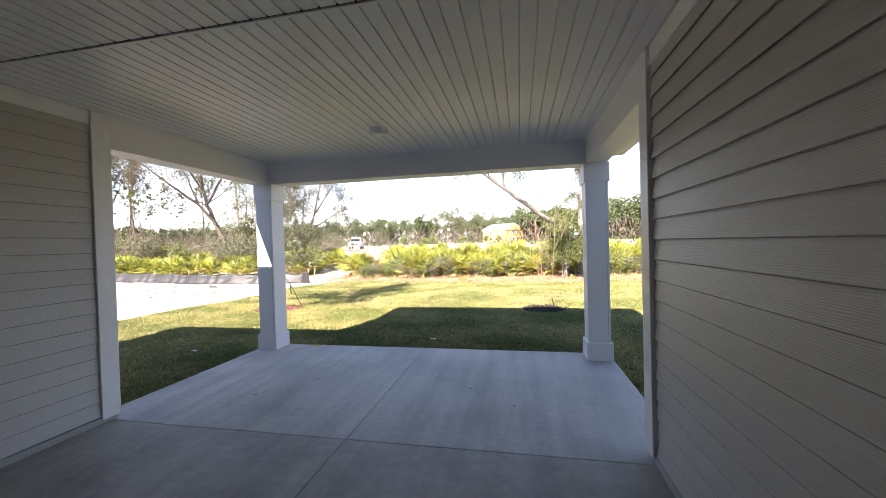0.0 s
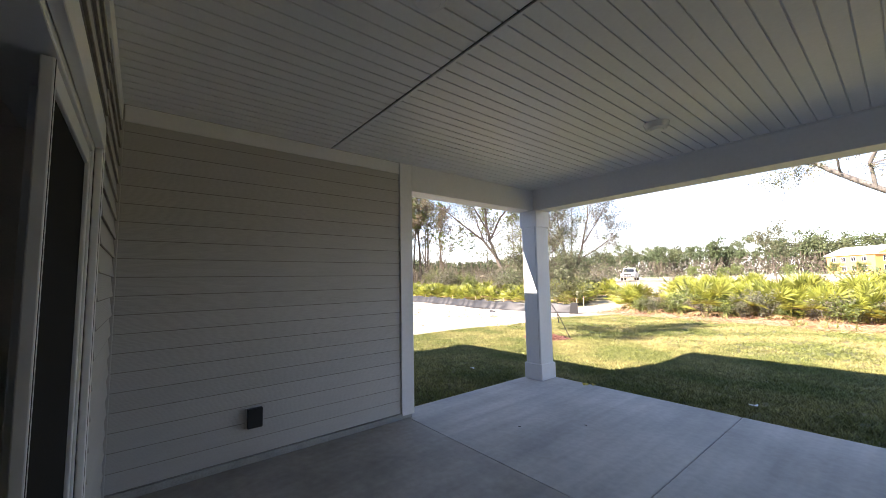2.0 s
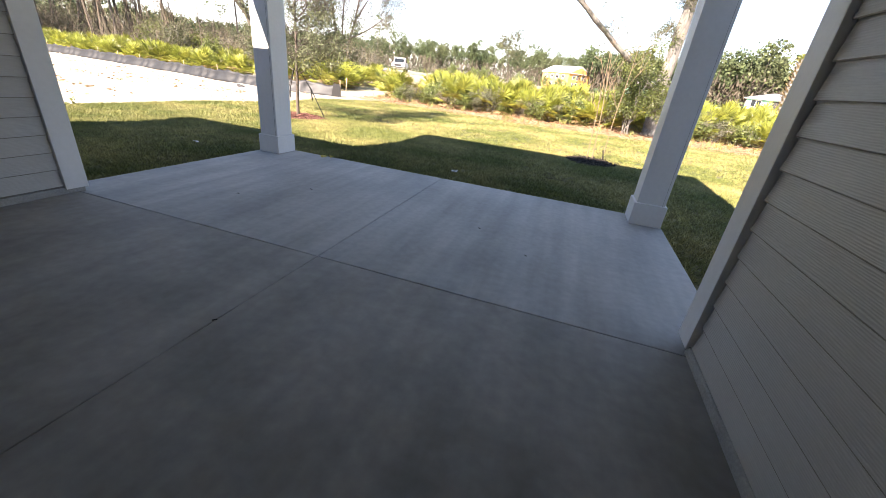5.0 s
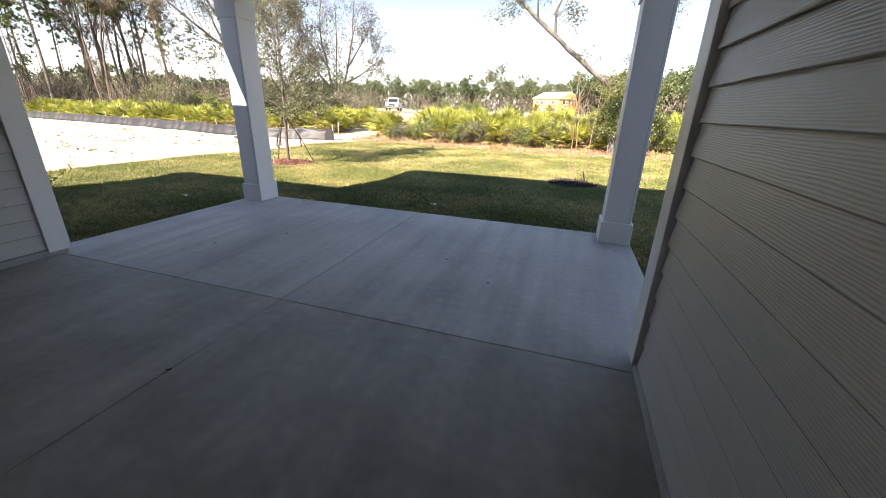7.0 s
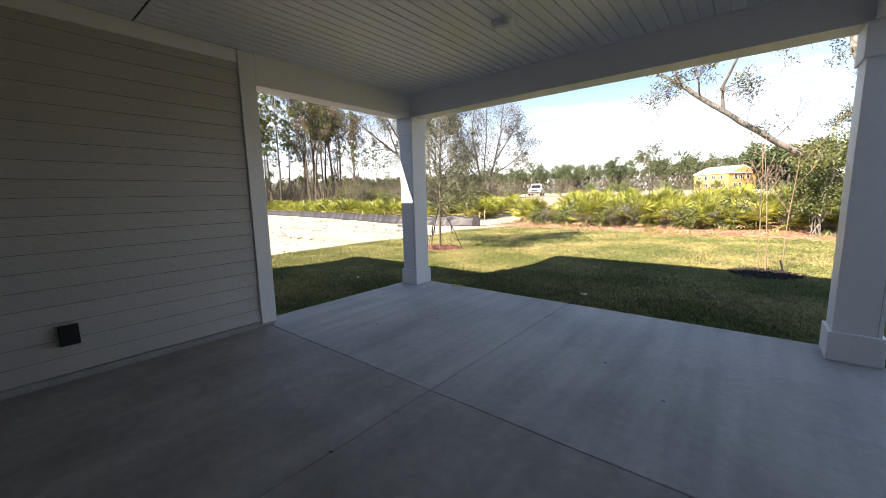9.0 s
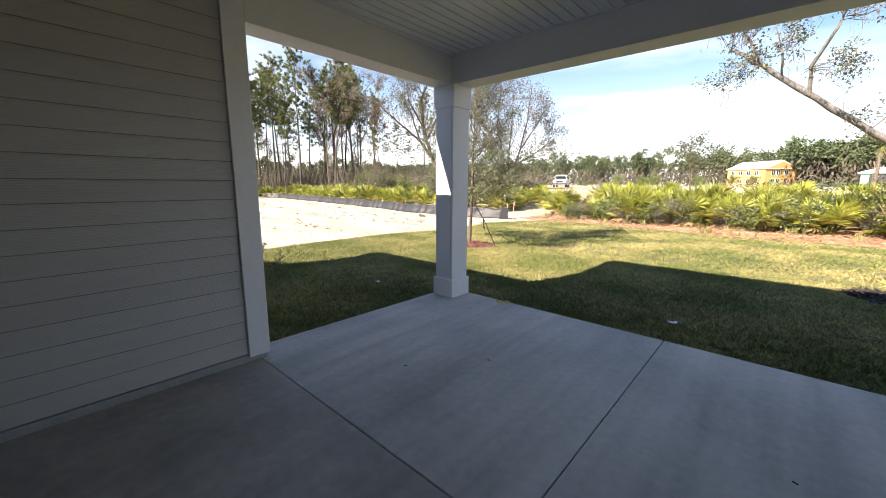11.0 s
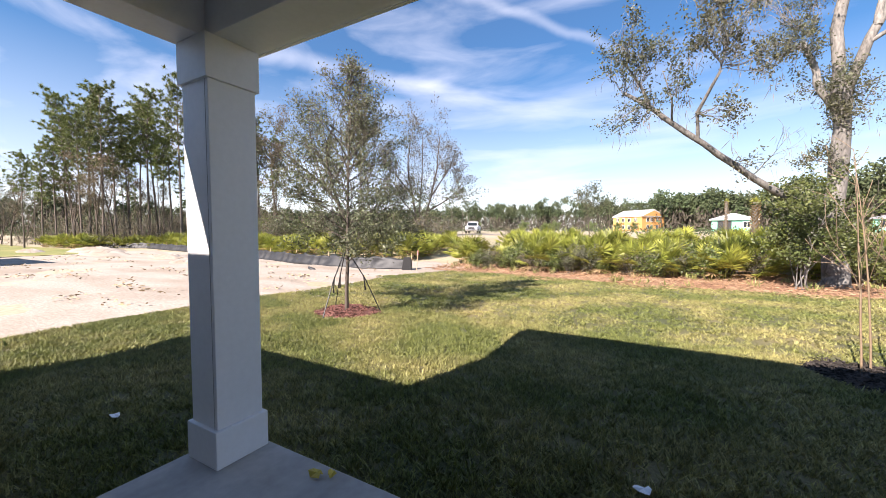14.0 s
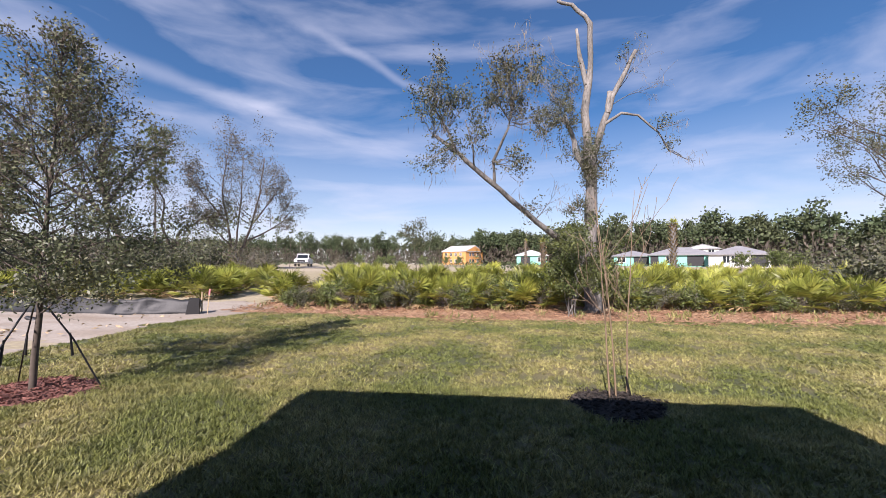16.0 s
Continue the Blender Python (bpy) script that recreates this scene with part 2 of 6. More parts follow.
def disc(r0, r1, z0, z1, seg=24, bm=None, m=None):
    bm = bm or bmesh.new()
    mm = (m or Matrix()) @ Matrix.Translation((0, 0, (z0 + z1) / 2))
    bmesh.ops.create_cone(bm, cap_ends=True, segments=seg, radius1=r0, radius2=r1, depth=z1 - z0, matrix=mm)
    return bm


def empty(name, x=0, y=0, z=0, rz=0, label="", category="", group="", kind=""):
    ob = new(name)
    ob.matrix_basis = pose(x, y, z, 0, 0, rz)
    return tagged(ob, label, category, group, kind)


def prism(profile, a, b, place):
    """A closed profile of (u, v) swept from a to b; place(u, v, w) gives the point."""
    bm = bmesh.new()
    r = [[bm.verts.new(place(u, v, w)) for u, v in profile] for w in (a, b)]
    k = len(profile)
    for i in range(k):
        bm.faces.new((r[0][i], r[0][(i + 1) % k], r[1][(i + 1) % k], r[1][i]))
    bm.faces.new(r[0][::-1]), bm.faces.new(r[1])
    bmesh.ops.recalc_face_normals(bm, faces=bm.faces)
    return bm


def lofted(rings, cap=True):
    bm = bmesh.new()
    vs = [[bm.verts.new(p) for p in r] for r in rings]
    k = len(rings[0])
    for p, q in zip(vs, vs[1:]):
        for i in range(k):
            bm.faces.new((p[i], p[(i + 1) % k], q[(i + 1) % k], q[i]))
    if cap:
        bm.faces.new(vs[0][::-1]), bm.faces.new(vs[-1])
    return bm


# ---- the porch: slab, walls, beams, ceiling ----
CEIL, BEAM = 2.741, 2.44
WX0, WX1 = 0.0, 4.503
JOINT_X, JOINT_Y = 2.272, 2.42
SX0, SX1, SY1 = -0.24, 4.74, 4.96


def build_floor():
    base = tagged(finish("floor", block(SX0 + 0.02, SX1 - 0.02, -0.3, SY1 - 0.02, -0.16, -0.02), CURB),
                  "grey concrete patio slab with saw-cut joints", "patio slab", kind="structure")
    g = 0.002
    for x0, x1 in ((SX0, JOINT_X - g), (JOINT_X + g, SX1)):
        part("slab_panel", block(x0, x1, JOINT_Y + g, SY1, -0.14, 0.0, 0.008), CONCRETE, base)
    for x0, x1 in ((SX0, JOINT_X - 0.002), (JOINT_X + 0.002, SX1)):
        part("slab_panel", block(x0, x1, -0.3, JOINT_Y - g, -0.14, 0.0, 0.004), CONCRETE_DUSTY, base)


def plank(length, seed):
    """One lap plank, along x from 0, its face towards -y."""
    return prism([(0.0, 0.012), (-0.011, 0.012), (-0.013, 0.004), (-0.023, 0.0), (-0.0243, 0.0045), (-0.0248, 0.006), (-0.008, 0.144), (0.0, 0.144)], 0, length, lambda u, v, w: (w, u, v))


COURSE = 0.1305


def build_siding(name, origin, rz, stretches, thick_box, label):
    """A wall with its planks: stretches of (along from, to, height from, to)."""
    wall = tagged(finish(name, thick_box, SIDING), label, "wall", kind="structure")
    for a, b, z0, z1 in stretches:
        me = None
        for i in range(int(round((z1 - z0) / COURSE))):
            if me is None:
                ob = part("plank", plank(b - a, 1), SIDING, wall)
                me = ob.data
                me.materials.append(LAP_SHADE)
                for f in me.polygons:      # the lower lip, coloured darker as the lap's shade line
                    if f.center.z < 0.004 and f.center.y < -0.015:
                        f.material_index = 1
            else:
                ob = new("plank", me)
                ob.parent = wall
            ob.matrix_basis = pose(*origin, 0, 0, rz) @ pose(a, 0, z0 + i * COURSE)
    return wall


def build_walls():
    # planks face -y of their own frame
    build_siding("wall_left", (WX0 - 0.018, 0.0, 0), 90, [(0.02, 2.345, 0.06, 2.62)],
                 block(-0.24, -0.018, 0.0, 2.48, 0.0, CEIL + 0.02), "painted lap siding wall in warm light grey")
    build_siding("wall_right", (WX1 + 0.004, 2.42, 0), -90, [(0.0, 2.40, 0.05, 2.61)],
                 block(WX1 + 0.004, 4.73, 0.0, 2.56, 0.0, CEIL + 0.02), "painted lap siding wall in warm light grey")
    bm = block(-0.3, DOOR0, -0.20, -0.004, 0.0, CEIL + 0.02)
    block(DOOR1, 4.74, -0.20, -0.004, 0.0, CEIL + 0.02, bm=bm)
    block(DOOR0, DOOR1, -0.20, -0.004, DOORH, CEIL + 0.02, bm=bm)
    n = int((2.62 - DOORH - 0.12) / COURSE)
    build_siding("wall_back", (0, -0.004, 0), 180, [(-DOOR0 + 0.10, -0.02, 0.06, 2.62), (-DOOR1 - 0.10, -DOOR0 + 0.10, 2.62 - n * COURSE, 2.62),
                 (-4.42, -DOOR1 - 0.10, 0.06, 2.62)], bm, "painted lap siding wall round a sliding door")

    def board(name, x0, x1, y0, y1, z0, z1, bevel=0.004, mat=WHITE, label="white painted trim board"):
        return tagged(finish(name, block(x0, x1, y0, y1, z0, z1, bevel), mat), label, "trim", kind="structure")
    board("trim", -0.245, 0.024, 2.335, 2.49, 0.035, CEIL - 0.002)
    board("trim", WX1 - 0.043, 4.735, 2.43, 2.585, 0.035, CEIL - 0.002)
    board("trim", -0.02, 0.014, 0.0, 0.03, 0.05, 2.62, mat=SIDING, label="narrow inside corner trim of siding")
    board("trim", -0.02, 0.008, 0.03, 2.334, 2.615, CEIL - 0.002)
    board("trim", WX1 - 0.022, WX1 + 0.003, 0.03, 2.429, 2.615, CEIL - 0.002)
    board("trim", 0.022, WX1 - 0.022, -0.003, 0.022, 2.615, CEIL - 0.002)
    for a, b in ((-0.02, 0.014), (WX1 - 0.032, WX1 + 0.003)):
        board("baseboard", a, b, 0.03, 2.47, -0.002, 0.055, 0.008, CURB, "rough concrete stem along the siding's foot")
    board("baseboard", 0.028, DOOR0 - 0.02, -0.003, 0.028, -0.002, 0.055, 0.008, CURB, "rough concrete stem along the siding's foot")


DOOR0, DOOR1, DOORH = 1.24, 4.06, 2.05


def build_door():
    """Sliding door: white frame with its panels stacked at one side, the rest of the opening free."""
    d = empty("door_1", (DOOR0 + DOOR1) / 2, -0.09, 0, label="white framed sliding door, dark screen panel, standing open", category="sliding door", kind="structure")
    inv = d.matrix_basis.inverted()

    def bit(name, x0, x1, y0, y1, z0, z1, mat=ALU, bevel=0.004, parent=None, label=""):
        bm = block(x0, x1, y0, y1, z0, z1, bevel)
        bmesh.ops.transform(bm, matrix=inv, verts=bm.verts)
        return part(name, bm, mat, parent or d, label)
    # casing on the wall
    bit("casing", DOOR0 - 0.10, DOOR0 + 0.012, -0.01, 0.016, 0.024, DOORH + 0.10, WHITE)
    bit("casing", DOOR1 - 0.012, DOOR1 + 0.10, -0.01, 0.022, 0.03, DOORH + 0.10, WHITE)
    bit("casing", DOOR0 + 0.012, DOOR1 - 0.012, -0.01, 0.022, DOORH - 0.012, DOORH + 0.10, WHITE)
    bit("jamb", DOOR0, DOOR0 + 0.035, -0.19, -0.012, 0.02, DOORH)
    bit("jamb", DOOR1 - 0.035, DOOR1, -0.19, -0.012, 0.02, DOORH)
    bit("head", DOOR0 + 0.035, DOOR1 - 0.035, -0.19, -0.012, DOORH - 0.035, DOORH)
    bit("sill", DOOR0, DOOR1, -0.19, 0.03, 0.001, 0.022, ALU)
    for x in range(3):
        bit("track", DOOR0 + 0.04, DOOR1 - 0.04, -0.05 - 0.05 * x, -0.042 - 0.05 * x, 0.022, 0.032)
    for i in range(2):
        y = -0.02 - 0.052 * i
        x0, x1 = DOOR0 + 0.036, DOOR0 + 0.036 + 0.85 - 0.22 * i
        p = bit("door_panel", x0, x0 + 0.034, y - 0.035, y, 0.034, DOORH - 0.037)
        bit("stile", x1 - 0.034, x1, y - 0.028, y, 0.034, DOORH - 0.037, parent=p)
        bit("rail", x0 + 0.034, x1 - 0.038, y - 0.033, y - 0.002, 0.034, 0.085, parent=p)
        bit("rail", x0 + 0.034, x1 - 0.038, y - 0.033, y - 0.002, DOORH - 0.10, DOORH - 0.037, parent=p)
        bit("pane" if i else "screen", x0 + 0.034, x1 - 0.038, y - 0.02, y - 0.014, 0.085, DOORH - 0.10, GLASS if i else SCREEN, 0.0, parent=p)
        bit("gasket", x1 - 0.011, x1 - 0.005, y - 0.001, y + 0.0012, 0.036, DOORH - 0.04, BLACK, 0.0, parent=p)
    for k, xx in enumerate((DOOR0 + 0.0145, DOOR0 - 0.018)):
        bit("groove", xx, xx + 0.004, 0.0155 if k else -0.0105, 0.0172 if k else -0.009, 0.026, DOORH + 0.02, BLACK, 0.0)
    for c in d.children_recursive:
        if c.parent is not d:
            c.matrix_parent_inverse = Matrix()


def build_room():
    """The unlit room behind the sliding door."""
    def shell(name, x0, x1, y0, y1, z0, z1, label):
        return tagged(finish(name, block(x0, x1, y0, y1, z0, z1), ROOM), label, "room", kind="structure")
    shell("floor_inside", -1.0, 5.4, -6.0, -0.20, -0.15, 0.0, "dark floor of an unlit room")
    shell("ceiling_inside", -1.0, 5.4, -6.0, -0.20, CEIL, CEIL + 0.1, "ceiling of an unlit room")
    shell("wall_inside_far", -1.0, 5.4, -6.15, -6.0, -0.1, CEIL, "wall of an unlit room")
    shell("wall_inside_side", -1.1, -1.0, -6.0, -0.2, -0.1, CEIL, "wall of an unlit room")
    shell("wall_inside_end", 5.4, 5.5, -6.0, -0.2, -0.1, CEIL, "wall of an unlit room")


def build_beams():
    def beam(name, x0, x1, y0, y1):
        return tagged(finish(name, block(x0, x1, y0, y1, BEAM, CEIL + 0.05, 0.004), WHITE), "smooth white painted porch beam", "beam", kind="structure")
    beam("beam_left", -0.22, 0.022, 2.492, 4.66)
    beam("beam_right", WX1 - 0.041, 4.70, 2.587, 4.66)
    beam("beam_front", -0.22, 4.70, 4.662, 4.92)


def build_ceiling():
    """Soffit boards running out from the house, grooved; a cross strip joins the two lengths."""
    seam = 1.575
    verts, faces = [], []
    prof = []
    x, step = 0.0, 0.1016
    while x < 4.48:
        e = min(x + step, 4.492)
        prof += [(x, CEIL + 0.010), (x + 0.007, CEIL), (e - 0.004, CEIL), (e - 0.003, CEIL + 0.010)]
        x += step
    for y0, y1 in ((0.0, seam - 0.018), (seam + 0.013, 4.67)):
        k = len(verts)
        n = len(prof)
        verts += [(px, y0, pz) for px, pz in prof] + [(px, y1, pz) for px, pz in prof]
        faces += [(k + i, k + i + 1, k + n + i + 1, k + n + i) for i in range(n - 1)]
    k = len(verts)
    bm = bmesh.new()
    block(0.0, 4.49, seam - 0.007, seam + 0.014, CEIL - 0.007, CEIL + 0.012, 0.003, bm=bm)
    block(-0.2, 4.7, -0.2, 4.9, CEIL + 0.012, CEIL + 0.03, bm=bm)
    block(0.0, 4.49, 4.645, 4.66, CEIL - 0.012, CEIL + 0.011, bm=bm)
    me = bpy.data.meshes.new("tmp")
    me.from_pydata(verts, [], faces)
    bm.from_mesh(me)
    bpy.data.meshes.remove(me)
    top = tagged(finish("ceiling", bm, VINYL), "white grooved vinyl soffit boards on the porch ceiling", "ceiling", kind="structure")
    # black filling for the shade in the channel's slot, wider where each groove meets it
    bm = block(0.0, 4.49, seam - 0.0175, seam - 0.0075, CEIL + 0.003, CEIL + 0.0118)
    x = step
    while x < 4.48:
        block(x - 0.006, x + 0.006, seam - 0.021, seam - 0.009, CEIL - 0.0012, CEIL + 0.006, bm=bm)
        x += step
    part("channel_slot_shade", bm, BLACK, top, "black strip standing in for shade in the joining channel")


def build_column(x0, x1, y0, y1, label):
    c = empty("porch_column", (x0 + x1) / 2, (y0 + y1) / 2, 0, label=label, category="column", group="columns of the porch")
    w, d = (x1 - x0) / 2, (y1 - y0) / 2
    part("shaft", block(-w + 0.022, w - 0.022, -d + 0.022, d - 0.022, 0.20, 2.21, 0.004), WHITE, c)
    part("base_block", block(-w, w, -d, d, 0.0, 0.222, 0.006), WHITE, c)
    part("cap_block", block(-w + 0.004, w - 0.004, -d + 0.004, d - 0.004, 2.20, BEAM, 0.004), WHITE, c)
    # corner boards leave a thin seam on each face
    part("seam", block(w - 0.05, w - 0.047, -d + 0.0205, -d + 0.03, 0.222, 2.2), CURB, c)


def build_roof():
    """Porch and main roof, for the eaves and their shadow."""
    ez = 2.78

    def slab(name, ring, rise, skirts, label):
        bm = bmesh.new()
        up = [bm.verts.new((x, y, ez)) for x, y in ring]
        top = [bm.verts.new(p) for p in rise]
        for i in range(4):
            j = (i + 1) % 4
            bm.faces.new((up[i], up[j], top[j], top[i]))
        bm.faces.new(top)
        bmesh.ops.recalc_face_normals(bm, faces=bm.faces)
        ob = tagged(finish(name, bm, SHINGLE), label, "roof", kind="structure")
        for x0, x1, y0, y1 in skirts:
            part("fascia", block(x0, x1, y0, y1, ez - 0.15, ez - 0.004), WHITE, ob)
    slab("roof_porch", [(-0.47, -0.2), (5.04, -0.2), (5.04, 5.24), (-0.47, 5.24)],
         [(1.3, -0.1, 3.6), (3.3, -0.1, 3.6), (3.3, 3.4, 3.6), (1.3, 3.4, 3.6)],
         [(-0.46, 5.03, 5.21, 5.235), (-0.465, -0.44, 2.68, 5.21), (5.01, 5.035, 2.68, 5.21)], "shingled hip roof over the porch")
    slab("roof_main_left", [(-4.45, -12.0), (-0.25, -12.0), (-0.25, 2.68), (-4.45, 2.68)],
         [(-1.0, -8.0, 4.2), (-0.26, -8.0, 4.2), (-0.26, -1.2, 4.2), (-1.0, -1.2, 4.2)], [(-4.44, -0.47, 2.65, 2.675)], "shingled main roof of the house")
    slab("roof_main_right", [(4.74, -12.0), (9.5, -12.0), (9.5, 2.68), (4.74, 2.68)],
         [(4.76, -8.0, 4.2), (6.0, -8.0, 4.2), (6.0, -1.2, 4.2), (4.76, -1.2, 4.2)], [(5.04, 9.49, 2.65, 2.675)], "shingled main roof of the house")
    slab("roof_main_middle", [(-0.26, -12.0), (4.75, -12.0), (4.75, -0.21), (-0.26, -0.21)],
         [(-0.25, -8.0, 4.2), (4.74, -8.0, 4.2), (4.74, -1.2, 4.2), (-0.25, -1.2, 4.2)], [], "shingled main roof of the house")
    for nm, x0, x1, y0, y1 in (("soffit_front", -0.46, 5.03, 4.925, 5.23), ("soffit_left", -0.46, -0.245, 2.69, 4.92), ("soffit_right", 4.73, 5.03, 2.69, 4.92),
                               ("soffit_main_left", -4.44, -0.26, 2.40, 2.67), ("soffit_main_right", 4.73, 9.49, 2.40, 2.67)):
        tagged(finish(nm, block(x0, x1, y0, y1, ez - 0.145, ez - 0.12), VINYL), "white vented soffit under the eave", "soffit", kind="structure")
    tagged(finish("wall_rear_left", block(-4.2, -0.25, 2.2, 2.45, -0.1, 2.6), SIDING), "painted rear wall of the house", "wall", kind="structure")
    tagged(finish("wall_rear_right", block(4.73, 9.2, 2.2, 2.45, -0.1, 2.6), SIDING), "painted rear wall of the house", "wall", kind="structure")
    tagged(finish("wall_side_left", block(-4.2, -4.0, -11.5, 2.2, -0.1, 2.6), SIDING), "painted side wall of the house", "wall", kind="structure")


def build_ceiling_lamp(x, y):
    c = empty("ceiling_light", x, y, CEIL, label="round white flush ceiling light, switched off", category="ceiling light", group="porch ceiling lights")
    part("base", disc(0.084, 0.102, -0.046, 0.004, 40), WHITE, c)
    part("rim", disc(0.068, 0.080, -0.056, -0.046, 40), WHITE, c)
    part("diffuser", disc(0.046, 0.052, -0.061, -0.056, 40), VINYL, c)


def build_outlet():
    c = empty("outlet_box", 0.012, 0.925, 0.36, label="black open outlet box on the siding wall", category="outlet box")
    bm = block(0.0, 0.05, -0.055, 0.055, -0.075, 0.075, 0.004)
    part("cover", bm, BLACK, c)
    part("mounting_block", block(-0.012, 0.012, -0.068, 0.05, -0.08, 0.08, 0.003), SIDING, c)


build_floor()
build_walls()
build_door()
build_room()
build_beams()
build_ceiling()
build_column(-0.205, 0.10, 4.61, 4.935, "white square porch column with base and cap at the slab's corner")
build_column(4.42, 4.725, 4.61, 4.935, "white square porch column with base and cap at the slab's corner")
build_roof()
build_ceiling_lamp(2.18, 1.135)
build_ceiling_lamp(2.18, 3.565)
build_outlet()


# ---- ground ----
def height(x, y):
    """The land: level round the house, rising slowly beyond the palmettos."""
    d = max(0.0, y - 20)
    return -0.13 + 1.0 * (1 - math.exp(-d / 15)) + 0.6 * (1 - math.exp(-d / 100))


def sheet(name, inside, x0, x1, y0, y1, step, lift, mat, label, category, rough=0.0, freq=1.0):
    nx, ny = int((x1 - x0) / step) + 1, int((y1 - y0) / step) + 1
    idx, verts, faces = {}, [], []
    def vert(i, j):
        if (i, j) not in idx:
            x, y = x0 + i * step, y0 + j * step
            x += 0.3 * step * noise.noise((x * 2, y * 2, 3.0))
            y += 0.3 * step * noise.noise((x * 2, y * 2, 9.0))
            idx[i, j] = len(verts)
            verts.append((x, y, height(x, y) + lift + rough * noise.fractal((x * freq, y * freq, 1.0), 1.0, 2.0, 4)))
        return idx[i, j]
    for i in range(nx - 1):
        for j in range(ny - 1):
            cx, cy = x0 + (i + 0.5) * step, y0 + (j + 0.5) * step
            if inside(cx + 0.25 * noise.noise((cx * 1.3, cy * 1.3, 5.0)), cy + 0.25 * noise.noise((cx * 1.3, cy * 1.3, 8.0))):
                faces.append((vert(i, j), vert(i + 1, j), vert(i + 1, j + 1), vert(i, j + 1)))
    return tagged(raw(name, verts, faces, mat, smooth=True), label, category, kind="structure")


def lawn_here(x, y):
    edge = -5.45 + 0.25 * math.sin(y * 0.7) if y < 13 else -5.6 + (y - 13) * 0.5
    far = 14.9 + 0.035 * x if x > 2 else 14.9 - (x - 2) * 0.18
    return edge < x < 30 and -20 < y < far and not (-0.2 < x < 4.7 and y < 4.9)


def straw_here(x, y):
    far = 14.9 + 0.035 * x if x > 2 else 14.9 - (x - 2) * 0.18
    return -5.6 < x < 30 and far - 0.3 < y < far + 4.5 + 0.5 * math.sin(x)


def sand_here(x, y):
    return -32 < x < -4.5 and -20 < y < 15.6 - 0.06 * x - (0 if x > -9 else 0.1) or (-14 < x < -4.5 and 14 < y < 19.0)


def build_ground():
    rings, verts, faces = [0, 10, 18, 20, 22, 24, 26, 28, 31, 34, 38, 43, 50, 58, 68, 85, 110, 150, 220, 400, 900, 2500], [], []
    seg = 120
    for r in rings:
        for s in range(seg):
            a = 2 * math.pi * s / seg
            x, y = 2 + r * math.cos(a), r * math.sin(a)
            verts.append((x, y, height(x, y) - 0.03))
    for i in range(len(rings) - 1):
        for s in range(seg):
            t = (s + 1) % seg
            faces.append((i * seg + s, i * seg + t, (i + 1) * seg + t, (i + 1) * seg + s))
    tagged(raw("ground", verts, faces, FIELD, smooth=True), "dry sandy field with patches of weeds", "ground", kind="structure")
    sheet("lawn", lawn_here, -6, 30, -8, 18, 0.25, 0.012, TURF, "short green and straw-coloured lawn turf", "lawn", 0.012, 1.5)
    sheet("pine_straw_bed", straw_here, -7, 30, 13, 23, 0.25, 0.0, STRAW, "reddish brown pine straw along the lawn", "ground", 0.05, 1.2)
    sheet("sand_lot", sand_here, -32, -4, -20, 20, 0.4, -0.006, SAND, "pale churned sand of a bare building lot", "ground", 0.05, 0.5)


build_ground()


# ---- plants: makers ----
BARK = material("grey_bark", (0.145, 0.133, 0.12), 0.95, vary=0.5, fine=22, coarse=2.5, bump=1.0, blotch=0.8, stretch=(1, 1, 0.3), tint=(0.26, 0.243, 0.222))
TWIG = material("dark_brown_bark", (0.085, 0.068, 0.055), 0.95, vary=0.3, fine=14, coarse=2, bump=0.8, blotch=0.5, tint=(0.15, 0.125, 0.105))
PINEBARK = material("pine_bark", (0.12, 0.10, 0.085), 0.9, vary=0.3, fine=8, coarse=1, bump=0.8, blotch=0.5, tint=(0.22, 0.18, 0.15))
LEAF_OAK = material("dusty_oak_leaf", (0.095, 0.105, 0.055), 0.55, vary=0.15, island=0.45, two_sided=0.25, bump=0.0, coarse=0.5, blotch=0.4, tint=(0.12, 0.09, 0.05))
LEAF_YOUNG = material("young_oak_leaf", (0.105, 0.122, 0.06), 0.5, vary=0.15, island=0.5, two_sided=0.25, bump=0.0, coarse=0.8, blotch=0.4, tint=(0.15, 0.115, 0.065))
LEAF_DRY = material("sparse_winter_leaf", (0.125, 0.11, 0.07), 0.6, vary=0.15, island=0.45, two_sided=0.25, bump=0.0, coarse=0.3, blotch=0.6, tint=(0.20, 0.13, 0.08))
LEAF_GREY = material("grey_winter_leaf", (0.115, 0.108, 0.085), 0.6, vary=0.15, island=0.45, two_sided=0.2, bump=0.0, coarse=0.3, blotch=0.5, tint=(0.15, 0.125, 0.095))
LEAF_OAK_GREEN = material("olive_green_leaf", (0.09, 0.115, 0.035), 0.5, vary=0.15, island=0.5, two_sided=0.3, bump=0.0, coarse=0.8, blotch=0.5, tint=(0.16, 0.155, 0.04))
LEAF_GREEN = material("green_leaf", (0.115, 0.15, 0.042), 0.5, vary=0.15, island=0.5, two_sided=0.3, bump=0.0, coarse=0.8, blotch=0.5, tint=(0.17, 0.17, 0.04))
NEEDLE = material("pine_needle", (0.112, 0.142, 0.036), 0.5, vary=0.15, island=0.4, each=0.2, two_sided=0.25, bump=0.0, coarse=0.3, blotch=0.4, tint=(0.13, 0.14, 0.045))
PALM = material("palmetto_green", (0.215, 0.24, 0.045), 0.42, vary=0.12, island=0.4, each=0.3, two_sided=0.3, bump=0.0, coarse=1.2, blotch=0.7, tint=(0.33, 0.31, 0.06))
